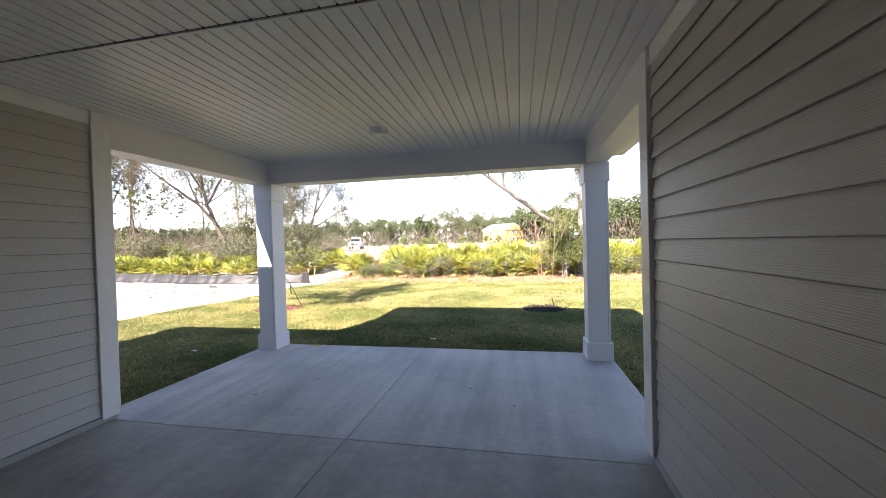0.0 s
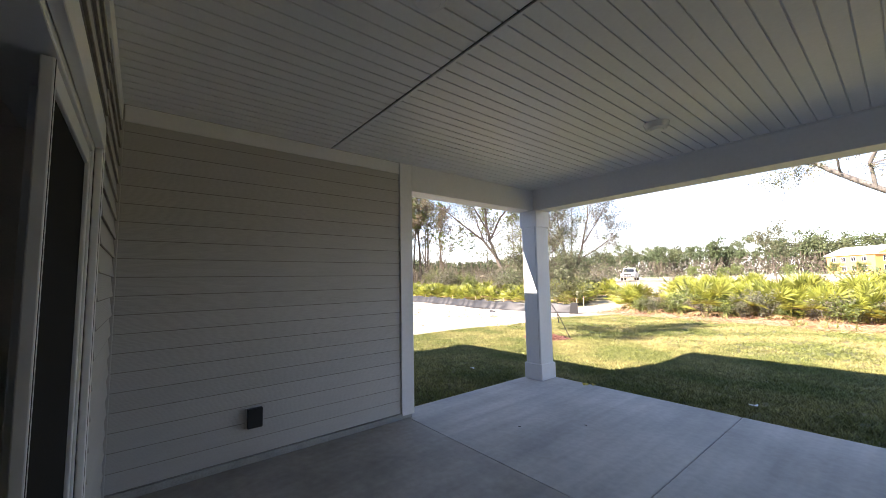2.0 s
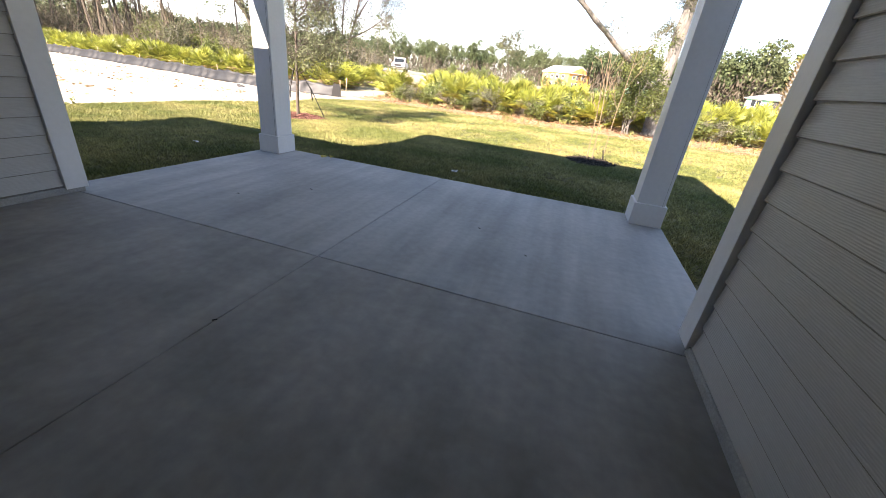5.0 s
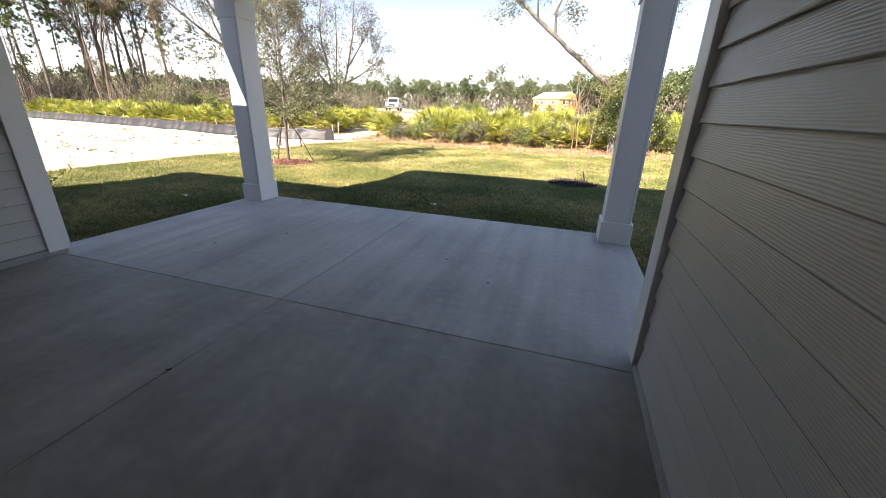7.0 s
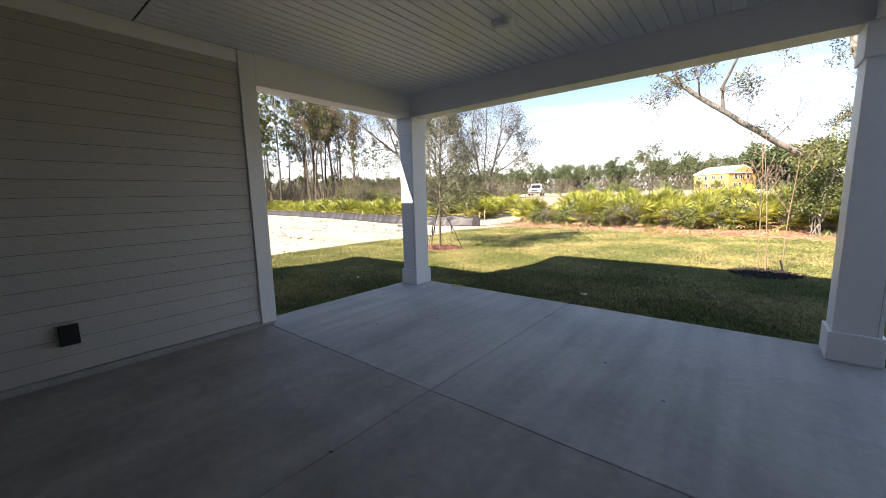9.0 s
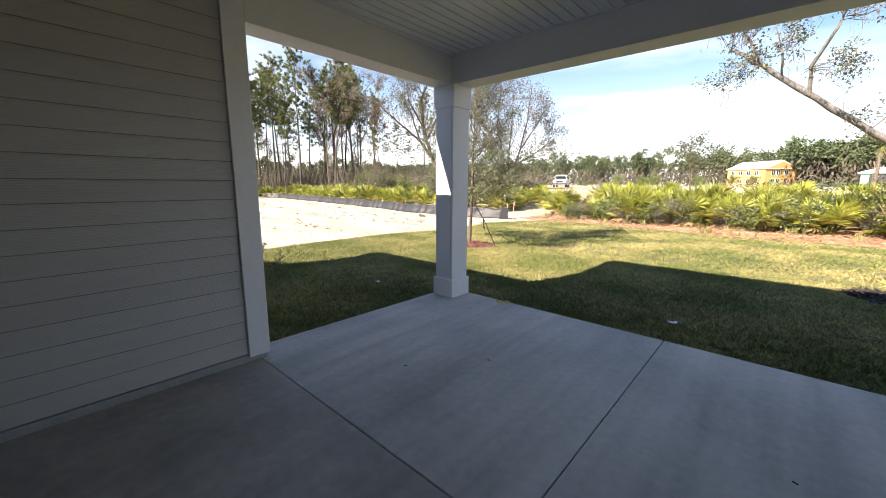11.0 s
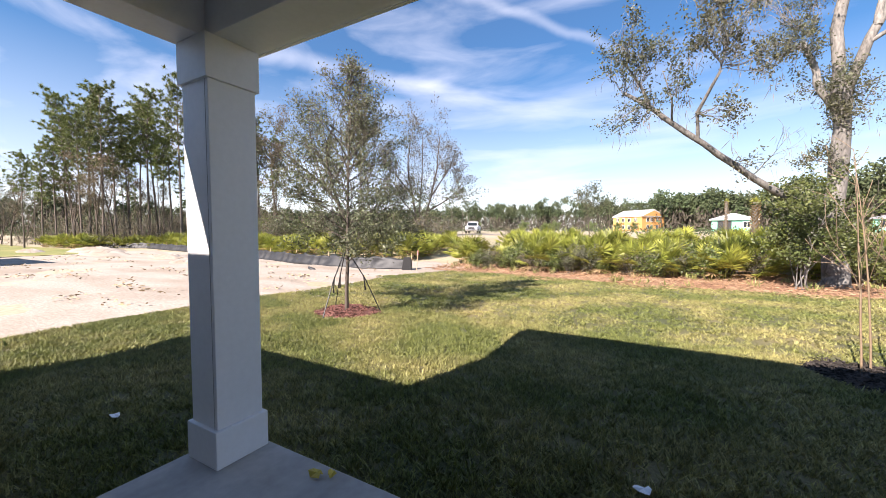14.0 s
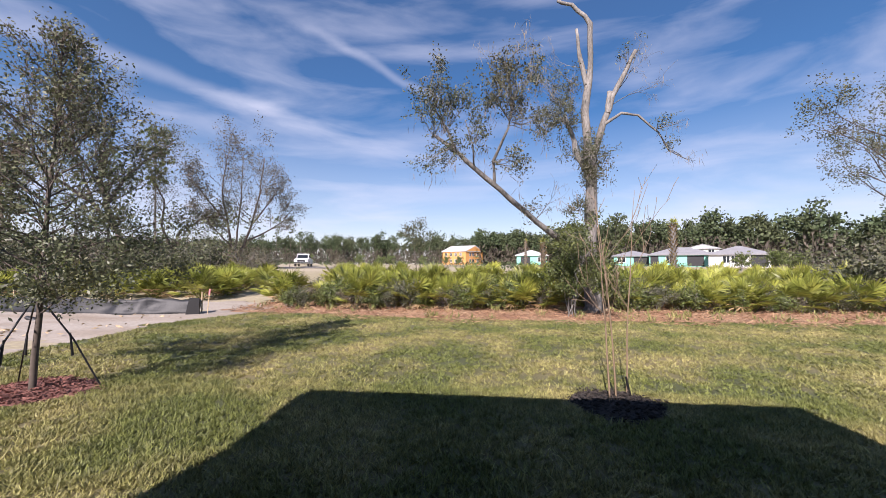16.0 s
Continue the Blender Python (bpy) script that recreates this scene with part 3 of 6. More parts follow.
PALM_YELLOW = material("palmetto_yellow", (0.34, 0.35, 0.065), 0.45, vary=0.12, island=0.35, each=0.2, two_sided=0.3, bump=0.0, coarse=1.2, blotch=0.5, tint=(0.17, 0.21, 0.05))
PALM_DEAD = material("dead_palm_leaf", (0.36, 0.25, 0.13), 0.7, vary=0.2, island=0.4, two_sided=0.2, bump=0.0)
BRUSH = material("bare_brush", (0.16, 0.128, 0.098), 0.9, vary=0.2, island=0.35, bump=0.0)
FAR_GREEN = material("far_pine_green", (0.048, 0.072, 0.028), 0.8, vary=0.2, island=0.5, bump=0.0, coarse=0.05, blotch=0.6, tint=(0.085, 0.09, 0.04))
FAR_TRUNK = material("far_trunk", (0.085, 0.072, 0.055), 0.9, vary=0.2, island=0.4, bump=0.0)
MOSS = material("grey_hanging_moss", (0.17, 0.15, 0.125), 0.9, vary=0.2, island=0.3, bump=0.0)


def tube(V, F, pts, radii, sides=5):
    k = len(V)
    up = Vector((0.31, 0.17, 0.93))
    for i, p in enumerate(pts):
        d = (pts[min(i + 1, len(pts) - 1)] - pts[max(i - 1, 0)]).normalized()
        a = d.cross(up if abs(d.dot(up)) < 0.95 else Vector((1, 0, 0))).normalized()
        b = d.cross(a)
        for s in range(sides):
            t = 2 * math.pi * s / sides
            V.append(p + radii[i] * (math.cos(t) * a + math.sin(t) * b))
    for i in range(len(pts) - 1):
        for s in range(sides):
            t = (s + 1) % sides
            F.append((k + i * sides + s, k + i * sides + t, k + (i + 1) * sides + t, k + (i + 1) * sides + s))
    F.append(tuple(k + (len(pts) - 1) * sides + s for s in range(sides)))


def leaf_mesh(points, size, rng, aspect=0.5, jitter=0.1, droop=0.0, flat=1.0):
    """Many small folded leaves about the points."""
    p = np.array([tuple(q) for q in points], float)
    n = len(p)
    p = p + rng.normal(0, jitter, (n, 3))
    a = rng.normal(0, 1, (n, 3))
    a[:, 2] -= droop
    a[:, 2] *= flat
    a /= np.linalg.norm(a, axis=1)[:, None]
    b = np.cross(a, rng.normal(0, 1, (n, 3)))
    b /= np.linalg.norm(b, axis=1)[:, None] + 1e-9
    s = size * rng.uniform(0.6, 1.3, (n, 1))
    v = np.stack([p, p + a * s * 0.5 + b * s * aspect * 0.5, p + a * s, p + a * s * 0.5 - b * s * aspect * 0.5], 1).reshape(-1, 3)
    f = np.arange(4 * n).reshape(-1, 4)
    return v.tolist(), f.tolist()


def wander(rng, p, d, length, n, bend, up):
    pts, d = [p.copy()], d.normalized()
    for i in range(n):
        d = (d + Vector(rng.normal(0, bend, 3)) + Vector((0, 0, up))).normalized()
        pts.append(pts[-1] + d * (length / n))
    return pts


def grow(rng, V, F, tips, p, d, length, r, level, kids, bend=0.14, up=0.05, spread=0.8, ratio=0.55, first=0.3, sides=5):
    n = 5 if level > 0 else 3
    pts = wander(rng, p, d, length, n, bend, up)
    tube(V, F, pts, [max(r * (1 - 0.75 * i / n), 0.003) for i in range(n + 1)], sides if level > 0 else 3)
    if level == 0:
        tips += pts[1:]
        return
    for k in range(kids):
        u = first + (1 - first) * (k + rng.uniform(0.2, 0.9)) / kids
        i = min(int(u * n), n - 1)
        q = pts[i].lerp(pts[i + 1], u * n - i)
        axis = (pts[i + 1] - pts[i]).normalized()
        side = axis.cross(Vector(rng.normal(0, 1, 3))).normalized()
        grow(rng, V, F, tips, q, axis + side * spread * rng.uniform(0.7, 1.3), length * ratio * rng.uniform(0.7, 1.2), r * 0.5 * (1 - 0.4 * u), level - 1, kids, bend * 1.2, up, spread, ratio, first, sides)


def plant(name, label, category, group=""):
    return empty(name, label=label, category=category, group=group)


def make_bare_tree(seed, tall, stems, leaves, first=0.3, ratio=0.5, *, name="bare_tree", label="tall bare hardwood tree with thin grey limbs and few leaves", leaf=0.16, mat=LEAF_DRY, lean=0.25, spread=0.75, kids=4, group="hardwood trees at the field's edge"):
    rng = np.random.default_rng(seed)
    V, F, tips = [], [], []
    for s in range(stems):
        a = 2 * math.pi * (s + rng.uniform(0, 0.6)) / stems
        grow(rng, V, F, tips, Vector((0.3 * math.cos(a), 0.3 * math.sin(a), 0)), Vector((lean * math.cos(a), lean * math.sin(a), 1)), tall * rng.uniform(0.66, 0.8),
             tall * 0.0105, 3, kids, 0.08, 0.06, spread, ratio, first)
    t = plant(name, label, category="tree", group=group)
    raw("trunk", V, F, TWIG, t, smooth=True)
    pick = [tips[i] for i in rng.integers(0, len(tips), leaves)]
    raw("crown", *leaf_mesh(pick, leaf, rng, 0.55, 0.22), mat, t)
    return t


def make_pine(seed, tall, crown=0.45, thin=False):
    """A slender pine: bare pole, then whorls of upswept limbs that carry tufts of long needles at their ends."""
    rng = np.random.default_rng(seed)
    V, F, heads = [], [], []
    stem = wander(rng, Vector((0, 0, 0)), Vector((rng.normal(0, 0.03), rng.normal(0, 0.03), 1)), tall, 8, 0.018, 0.03)
    tube(V, F, stem, [tall * (0.0062 if thin else 0.0088) * (1 - 0.85 * i / 8) for i in range(9)], 7)
    n = 9 if thin else 30
    gap = rng.uniform(0, 6.283)
    for k in range(n):
        v = (k + rng.uniform(0, 1)) / n
        u = 1 - crown + crown * v
        i = min(int(u * 8), 7)
        q = stem[i].lerp(stem[i + 1], u * 8 - i)
        a = k * 2.4 + rng.normal(0, 0.5)
        reach = (0.45 + 0.75 * math.sin(math.pi * (0.18 + 0.72 * v))) * (1.15 if math.cos(a - gap) > 0 else 0.75)
        length = tall * (0.055 if thin else 0.125) * reach * rng.uniform(0.5, 1.15)
        b = wander(rng, q, Vector((math.cos(a), math.sin(a), 0.05 + 0.7 * v)), length, 4, 0.16, 0.10)
        tube(V, F, b, [tall * 0.0020 * (1 - 0.18 * j) for j in range(5)], 3)
        heads += [b[4], b[4] + Vector(rng.normal(0, 0.28, 3)), b[3] + Vector(rng.normal(0, 0.32, 3))]
        for j in range(0 if thin else 3):      # side shoots
            c = b[2 + j % 2] + Vector(rng.normal(0, 1, 3)) * length * 0.24
            tube(V, F, [b[1 + j % 2], c], [tall * 0.0011, tall * 0.0006], 3)
            heads += [c, c + Vector(rng.normal(0, 0.2, 3))]
    heads += [stem[8], stem[8] + Vector((0, 0, 0.25))]
    for k in range(9):     # dead snags low on the trunk
        u = rng.uniform(0.25, 1 - crown)
        a = rng.uniform(0, 6.283)
        q = stem[int(u * 8)].lerp(stem[int(u * 8) + 1], u * 8 % 1)
        tube(V, F, wander(rng, q, Vector((math.cos(a), math.sin(a), 0.1)), rng.uniform(0.4, 1.3), 3, 0.2, 0), [0.02, 0.015, 0.01, 0.006], 3)
    t = plant("pine_tree", "thin pine pole with a few needle tufts" if thin else "tall slender pine with a high green crown", "tree", "pines of the grove")
    raw("trunk", V, F, PINEBARK, t, smooth=True)
    NV, NF = [], []
    for h in heads:
        for j in range(33):
            d = Vector(rng.normal(0, 1, 3)) + Vector((0, 0, 0.15))
            d.normalize()
            side = d.cross(Vector(rng.normal(0, 1, 3))).normalized() * 0.03
            ln = rng.uniform(0.16, 0.36)
            k = len(NV)
            NV += [h - side, h + side, h + d * ln]
            NF.append((k, k + 1, k + 2))
    raw("crown", NV, NF, NEEDLE, t)
    return t


def make_limbed_tree(name, label, seed, right, limbs, leaves, leaf, mat, ratio=0.30, kids=6, group=""):
    """A tree of given limbs, each of (across, up) points with its radii at both ends; twigs and clustered leaves grow along them."""
    rng = np.random.default_rng(seed)
    V, F, tips = [], [], []
    side, deep = Vector((right[0], right[1], 0)).normalized(), Vector((-right[1], right[0], 0)).normalized()
    for pts, r0, r1, slope in limbs:
        line = []
        for i in range(len(pts) - 1):
            for k in range(3):
                u = (i + k / 3) / (len(pts) - 1)
                across, up = (pts[i][j] + (pts[i + 1][j] - pts[i][j]) * k / 3 for j in (0, 1))
                line.append(side * across + deep * slope * u + Vector((0, 0, up)) + Vector(rng.normal(0, r0 * 0.25, 3)) * (1 if line else 0))
        line.append(side * pts[-1][0] + deep * slope + Vector((0, 0, pts[-1][1])))
        n = len(line) - 1
        tube(V, F, line, [r0 + (r1 - r0) * i / n for i in range(n + 1)], 8)
        whole = sum((line[i + 1] - line[i]).length for i in range(n))
        for k in range(kids * 2):
            u = 0.38 + 0.62 * (k + rng.uniform(0, 1)) / (kids * 2)
            i = min(int(u * n), n - 1)
            axis = (line[i + 1] - line[i]).normalized()
            out = axis.cross(Vector(rng.normal(0, 1, 3))).normalized()
            grow(rng, V, F, tips, line[i].lerp(line[i + 1], u * n - i), axis * 0.7 + out * rng.uniform(0.5, 1.1) + Vector((0, 0, 0.25)), whole * ratio * rng.uniform(0.5, 1.1),
                 max(0.02, (r0 + (r1 - r0) * u) * 0.4), 2, 5, 0.15, 0.05, 0.75, 0.5, 0.2, 4)
    t = plant(name, label, "tree", group)
    raw("trunk", V, F, TWIG, t, smooth=True)
    full = rng.choice(len(tips), max(1, len(tips) * 3 // 5), replace=False)
    raw("crown", *leaf_mesh([tips[full[i]] for i in rng.integers(0, len(full), leaves)], leaf, rng, 0.5, 0.24), mat, t)
    return t


def fan(rng, V, F, p, d, size, count=19):
    """One palmetto leaf: pleated fan of narrow blades."""
    d = d.normalized()
    w = Vector((-d.y, d.x, 0)).normalized()
    n = d.cross(w)
    for i in range(count):
        a = math.radians(-98 + 196 * i / (count - 1)) + rng.normal(0, 0.04)
        v = math.cos(a) * d + math.sin(a) * w + n * (0.10 if i % 2 else -0.10) * 0.5
        v.z -= 0.05 * rng.uniform(0, 1.6)
        ln = size * (1 - 0.10 * abs(a)) * rng.uniform(0.88, 1.08)
        side = (-math.sin(a) * d + math.cos(a) * w) * size * 0.042
        mid = p + v * ln * 0.55
        tip = p + v * ln + Vector((0, 0, -0.06 * size * rng.uniform(0, 1.8)))
        k = len(V)
        V += [p, mid - side + n * 0.012, tip, mid + side - n * 0.012]
        F.append((k, k + 1, k + 2, k + 3))


def make_palmetto(seed, mat, tall=1.25, fronds=32, label="dense saw palmetto clump with stiff green fan leaves", split=False):
    rng = np.random.default_rng(seed)
    V, F, DV, DF, SV, SF, leaves = [], [], [], [], [], [], []
    for k in range(fronds):
        a, e = rng.uniform(0, 6.283), math.radians(rng.uniform(26, 86))
        base = Vector((rng.normal(0, 0.16), rng.normal(0, 0.16), 0.04))
        d = Vector((math.cos(a) * math.cos(e), math.sin(a) * math.cos(e), math.sin(e)))
        ln = tall * rng.uniform(0.45, 0.75) * (0.72 + 0.28 * math.sin(e))
        p = base + d * ln
        tube(SV, SF, [base, base + d * ln * 0.5, p], [0.012, 0.010, 0.008], 3)
        if split:
            LV, LF = [], []
            tube(LV, LF, [base, base + d * ln * 0.5, p], [0.012, 0.010, 0.008], 3)
            fan(rng, LV, LF, p, d + Vector((0, 0, -0.25)), tall * rng.uniform(0.34, 0.48))
            leaves.append((LV, LF))
        else:
            fan(rng, V, F, p, d + Vector((0, 0, -0.25)), tall * rng.uniform(0.34, 0.48))
    for k in range(7):
        a = rng.uniform(0, 6.283)
        d = Vector((math.cos(a), math.sin(a), rng.uniform(-0.05, 0.3)))
        fan(rng, DV, DF, Vector((0, 0, rng.uniform(0.1, 0.5))) + d * rng.uniform(0.3, 0.5), d + Vector((0, 0, -0.25)), tall * 0.36, 11)
    t = plant("saw_palmetto", label, "palmetto", "saw palmettos beyond the lawn")
    k = len(V)
    for lv, lf in leaves:
        raw("frond", lv, lf, mat, t)
    if split:
        raw("heart", SV, SF, mat, t)
    else:
        raw("crown", V + SV, F + [tuple(i + k for i in f) for f in SF], mat, t)
    raw("skirt", DV, DF, PALM_DEAD, t, "dry brown dead fan leaves")["kind"] = "stuff"
    return t


def make_shrub(seed, rad, tall, mat, leaves=2600, leaf=0.085, name="shrub", label="leafy dark green wild shrub", group="wild shrubs among the palmettos"):
    rng = np.random.default_rng(seed)
    V, F, tips = [], [], []
    for k in range(9):
        a = rng.uniform(0, 6.283)
        grow(rng, V, F, tips, Vector((rng.normal(0, 0.1), rng.normal(0, 0.1), 0)), Vector((rad * 0.75 * math.cos(a), rad * 0.75 * math.sin(a), tall * rng.uniform(0.6, 1.0))),
             math.hypot(rad, tall) * 0.66, 0.016, 2, 5, 0.16, 0.04, 0.8, 0.5, 0.2, 3)
    t = plant(name, label, "shrub", group)
    raw("trunk", V, F, BARK, t)
    raw("foliage", *leaf_mesh([tips[i] for i in rng.integers(0, len(tips), leaves)], leaf, rng, 0.6, 0.06), mat, t)
    return t


def put(ob, x, y, rz=0, s=1.0, z=None, first=False):
    m = pose(x, y, height(x, y) - 0.02 if z is None else z, 0, 0, rz) @ Matrix.Diagonal((s, s, s, 1))
    if first:
        ob.matrix_basis = m
        return ob
    made = copy_thing(ob, pose(0, 0, 0))
    made.matrix_basis = m
    return made


def scatter(kinds, places, rng, s0=0.8, s1=1.25):
    used = set()
    for x, y in places:
        i = int(rng.integers(0, len(kinds)))
        put(kinds[i], x, y, rng.uniform(0, 360), rng.uniform(s0, s1), first=i not in used)
        used.add(i)
    for i in range(len(kinds)):
        if i not in used:
            put(kinds[i], *places[0], first=True)


# ---- plants: the yard's edge ----
def build_palmettos():
    rng = np.random.default_rng(5)
    kinds = [make_palmetto(1, PALM), make_palmetto(2, PALM_YELLOW, 1.15, label="saw palmetto clump with bright yellow-green fan leaves"), make_palmetto(3, PALM, 1.4, 36), make_palmetto(4, PALM_YELLOW, 1.3, 34, "saw palmetto clump with bright yellow-green fan leaves")]
    places = []
    for row in range(7):
        y0 = 17.9 + row * 0.95 + 0.10 * row * row
        x = -5.2 + rng.uniform(0, 0.6) - row * 0.1
        while x < 24 + row * 2:
            px, py = x + rng.normal(0, 0.2), y0 + 0.035 * x + rng.normal(0, 0.3) + (0.8 if x < -3 else 0)
            if math.hypot(px - 6.5, py - 17.4) > 0.9 and not (py > 19.4 and abs(px - (2.4 - 0.474 * (py - 4.4))) < 1.5):
                places.append((px, py))
            x += rng.uniform(0.75, 1.3) * (1 + 0.12 * row)
    front = [q for q in places if q[1] < 18.6 + 0.035 * q[0] and -3.5 < q[0] < 10]
    scatter([make_palmetto(6, PALM, 1.25, split=True), make_palmetto(8, PALM, 1.3, 26, split=True), make_palmetto(7, PALM_YELLOW, 1.2, label="saw palmetto clump with bright yellow-green fan leaves", split=True)], front, rng, 0.75, 1.05)
    scatter([kinds[0], kinds[2], kinds[1], kinds[2], kinds[3]], [q for q in places if q not in front], rng, 0.75, 1.1)
    rest = []
    for row in range(4):
        x = -48.0 + rng.uniform(0, 1)
        while x < -8.5:
            fence = 15.2 - 0.10 * (x + 6) if x > -38 else 14.4
            rest.append((x + rng.normal(0, 0.3), fence + 1.6 + row * 1.5 + rng.normal(0, 0.35) + (2.2 if x > -15 else 0)))
            x += rng.uniform(1.0, 1.9)
    for k in range(40):
        x, y = rng.uniform(-22, -6), rng.uniform(24, 33)
        if abs(x - (2.4 - 0.475 * (y - 4.4))) > 2.2:
            rest.append((x, y))
    for x, y in rest:
        put(kinds[(0, 2, 0, 2, 1)[int(rng.integers(0, 5))]], x, y, rng.uniform(0, 360), rng.uniform(0.7, 1.05))


def build_shrubs():
    rng = np.random.default_rng(8)
    a = make_shrub(21, 0.7, 0.95, LEAF_GREEN)
    b = make_shrub(22, 0.8, 1.1, LEAF_OAK, 2200, 0.07, label="grey-green twiggy wild shrub")
    c = make_shrub(23, 0.75, 0.9, LEAF_DRY, 900, 0.07, label="half bare brown wild shrub")
    near = [(-3.3, 18.0), (-2.2, 17.6), (-1.2, 17.5), (0.2, 17.4), (1.6, 17.3), (3.6, 17.6), (4.6, 17.8), (8.0, 18.2), (10.6, 18.4), (14.0, 18.8), (15.5, 18.6), (17.0, 19.0),
            (18.6, 19.2), (20.2, 19.6), (22.5, 20.2), (-4.6, 21.0), (2.8, 20.0), (12.0, 21), (16.5, 21.5), (19.5, 22.0), (6.8, 19.5), (-0.4, 20.5)]
    scatter([a, b, c], near, rng, 0.7, 1.05)
    for k in range(30):      # low green growth along the palmettos' front
        x = -4.0 + k * 0.75 + rng.uniform(-0.25, 0.25)
        if abs(x - 6.0) > 1.2:
            put((a, b, a, c)[k % 4], x, 17.35 + 0.035 * x + rng.uniform(-0.15, 0.5), rng.uniform(0, 360), rng.uniform(0.5, 0.85))
    for k in range(70):      # under the grove and along its edge
        x = rng.uniform(-55, -7)
        y = 19.5 - 0.10 * (x + 6) + rng.uniform(3.0, 14)
        if abs(x - (2.4 - 0.474 * (y - 4.4))) > 3:
            put((a, b, c, c, b)[k % 5], x, y, rng.uniform(0, 360), rng.uniform(1.0, 2.4))
    big = make_shrub(31, 0.45, 3.0, LEAF_OAK_GREEN, 11000, 0.075, label="tall leafy green bush at the oak's foot", group="")
    put(big, 5.42, 16.1, first=True)
    for x, y, k in ((17.7, 20.6, 2.3), (19.4, 21.6, 2.0), (20.8, 20.9, 2.4), (22.6, 22.0, 2.1)):
        put(b, x, y, 70 * k, k)
    low = make_shrub(32, 0.7, 1.5, LEAF_GREEN, 3200, 0.085, label="low leafy green bush behind the oak", group="")
    put(low, 7.1, 17.9, first=True)


def build_oak():
    rng = np.random.default_rng(77)
    t = empty("oak_tree", 6.5, 17.4, height(6.5, 17.4), label="old broken oak with a long leaning limb", category="tree")
    o = Vector((6.5, 17.4, height(6.5, 17.4)))
    V, F, tips, twigs = [], [], [], []

    def limb(pts, r0, r1, sides=9):
        pts = [Vector(p) - o for p in pts]
        fine = []
        for i in range(len(pts) - 1):
            for s in range(3):
                q = pts[i].lerp(pts[i + 1], s / 3)
                fine.append(q + Vector(rng.normal(0, r0 * 0.10, 3)) if fine else q)
        fine.append(pts[-1])
        n = len(fine) - 1
        k = len(V)
        tube(V, F, fine, [(r0 + (r1 - r0) * i / n) * rng.uniform(0.92, 1.1) for i in range(n + 1)], sides)
        for i in range(k, len(V)):
            c = fine[(i - k) // sides]
            V[i] = c + (V[i] - c) * (1 + 0.16 * noise.noise(V[i] * 5.0))
        return fine
    limb([(6.5, 17.4, -0.25), (6.48, 17.4, 0.4), (6.43, 17.4, 2.0), (6.51, 17.4, 4.1), (6.42, 17.4, 5.2)], 0.245, 0.175, 20)
    limb([(6.5, 17.4, -0.2), (6.5, 17.35, 0.15), (6.48, 17.4, 0.6)], 0.36, 0.235, 20)
    limb([(6.40, 17.4, 5.0), (6.29, 17.4, 6.66), (6.5, 17.4, 8.2), (6.51, 17.4, 9.8), (5.9, 17.4, 10.45), (5.4, 17.4, 10.65)], 0.145, 0.045)
    limb([(6.36, 17.4, 7.6), (6.15, 17.4, 8.6), (6.04, 17.4, 9.6)], 0.10, 0.04)
    limb([(6.5, 17.4, 4.9), (6.80, 17.45, 5.9), (7.23, 17.4, 7.2), (7.6, 17.4, 7.9), (8.0, 17.4, 8.75)], 0.125, 0.06)
    limb([(7.05, 17.4, 6.6), (7.13, 17.4, 7.35)], 0.10, 0.08)
    limb([(6.42, 17.4, 4.5), (6.05, 17.4, 5.1), (5.85, 17.35, 5.9), (5.6, 17.3, 6.5)], 0.11, 0.06)
    limb([(6.9, 17.4, 6.2), (7.5, 17.4, 6.6), (8.05, 17.4, 6.5), (8.68, 17.4, 5.9), (9.0, 17.4, 5.3), (9.5, 17.4, 5.0)], 0.055, 0.012, 6)
    limb([(6.4, 17.1, 1.25), (5.49, 16.2, 1.88), (4.74, 15.7, 2.42), (3.57, 14.9, 3.24), (2.54, 14.4, 4.02), (2.04, 14.2, 4.47), (1.45, 14.1, 4.86)], 0.105, 0.045)
    limb([(2.04, 14.2, 4.47), (1.85, 14.1, 4.95), (1.5, 14.0, 5.5), (1.62, 14.0, 6.0)], 0.045, 0.012, 6)
    limb([(3.1, 14.65, 3.58), (3.05, 14.4, 4.2), (3.4, 13.9, 4.9), (3.55, 14.0, 5.6), (3.3, 14.0, 6.7)], 0.05, 0.012, 6)
    limb([(3.45, 13.95, 5.1), (3.1, 14.0, 5.7), (2.8, 14.0, 5.9)], 0.025, 0.010, 5)
    limb([(2.54, 14.4, 4.02), (2.5, 13.9, 4.5), (2.3, 14.0, 5.2)], 0.03, 0.010, 5)

    def clump(root, centre, r, count):
        """Twigs fanning from the limb into one clump of leaves."""
        centre, root = Vector(centre) - o, Vector(root) - o
        for k in range(max(3, int(22 * r))):
            end = centre + Vector(rng.normal(0, 0.48, 3)) * r
            line = [root.lerp(end, u) + Vector(rng.normal(0, 0.05, 3)) for u in (0.0, 0.35, 0.7)] + [end]
            tube(V, F, line, [0.011, 0.009, 0.006, 0.003], 3)
            spray = [end + Vector(rng.normal(0, 0.16, 3)) for j in range(3)]
            for q in spray:
                tube(V, F, [line[2], q], [0.004, 0.002], 3)
            tips.extend(spray + [end])
            for j in range(int(count * r * r / max(3, int(22 * r)))):
                leaf_at.append((spray + [end])[j % 4] + Vector(rng.normal(0, 0.075, 3)))
    leaf_at = []
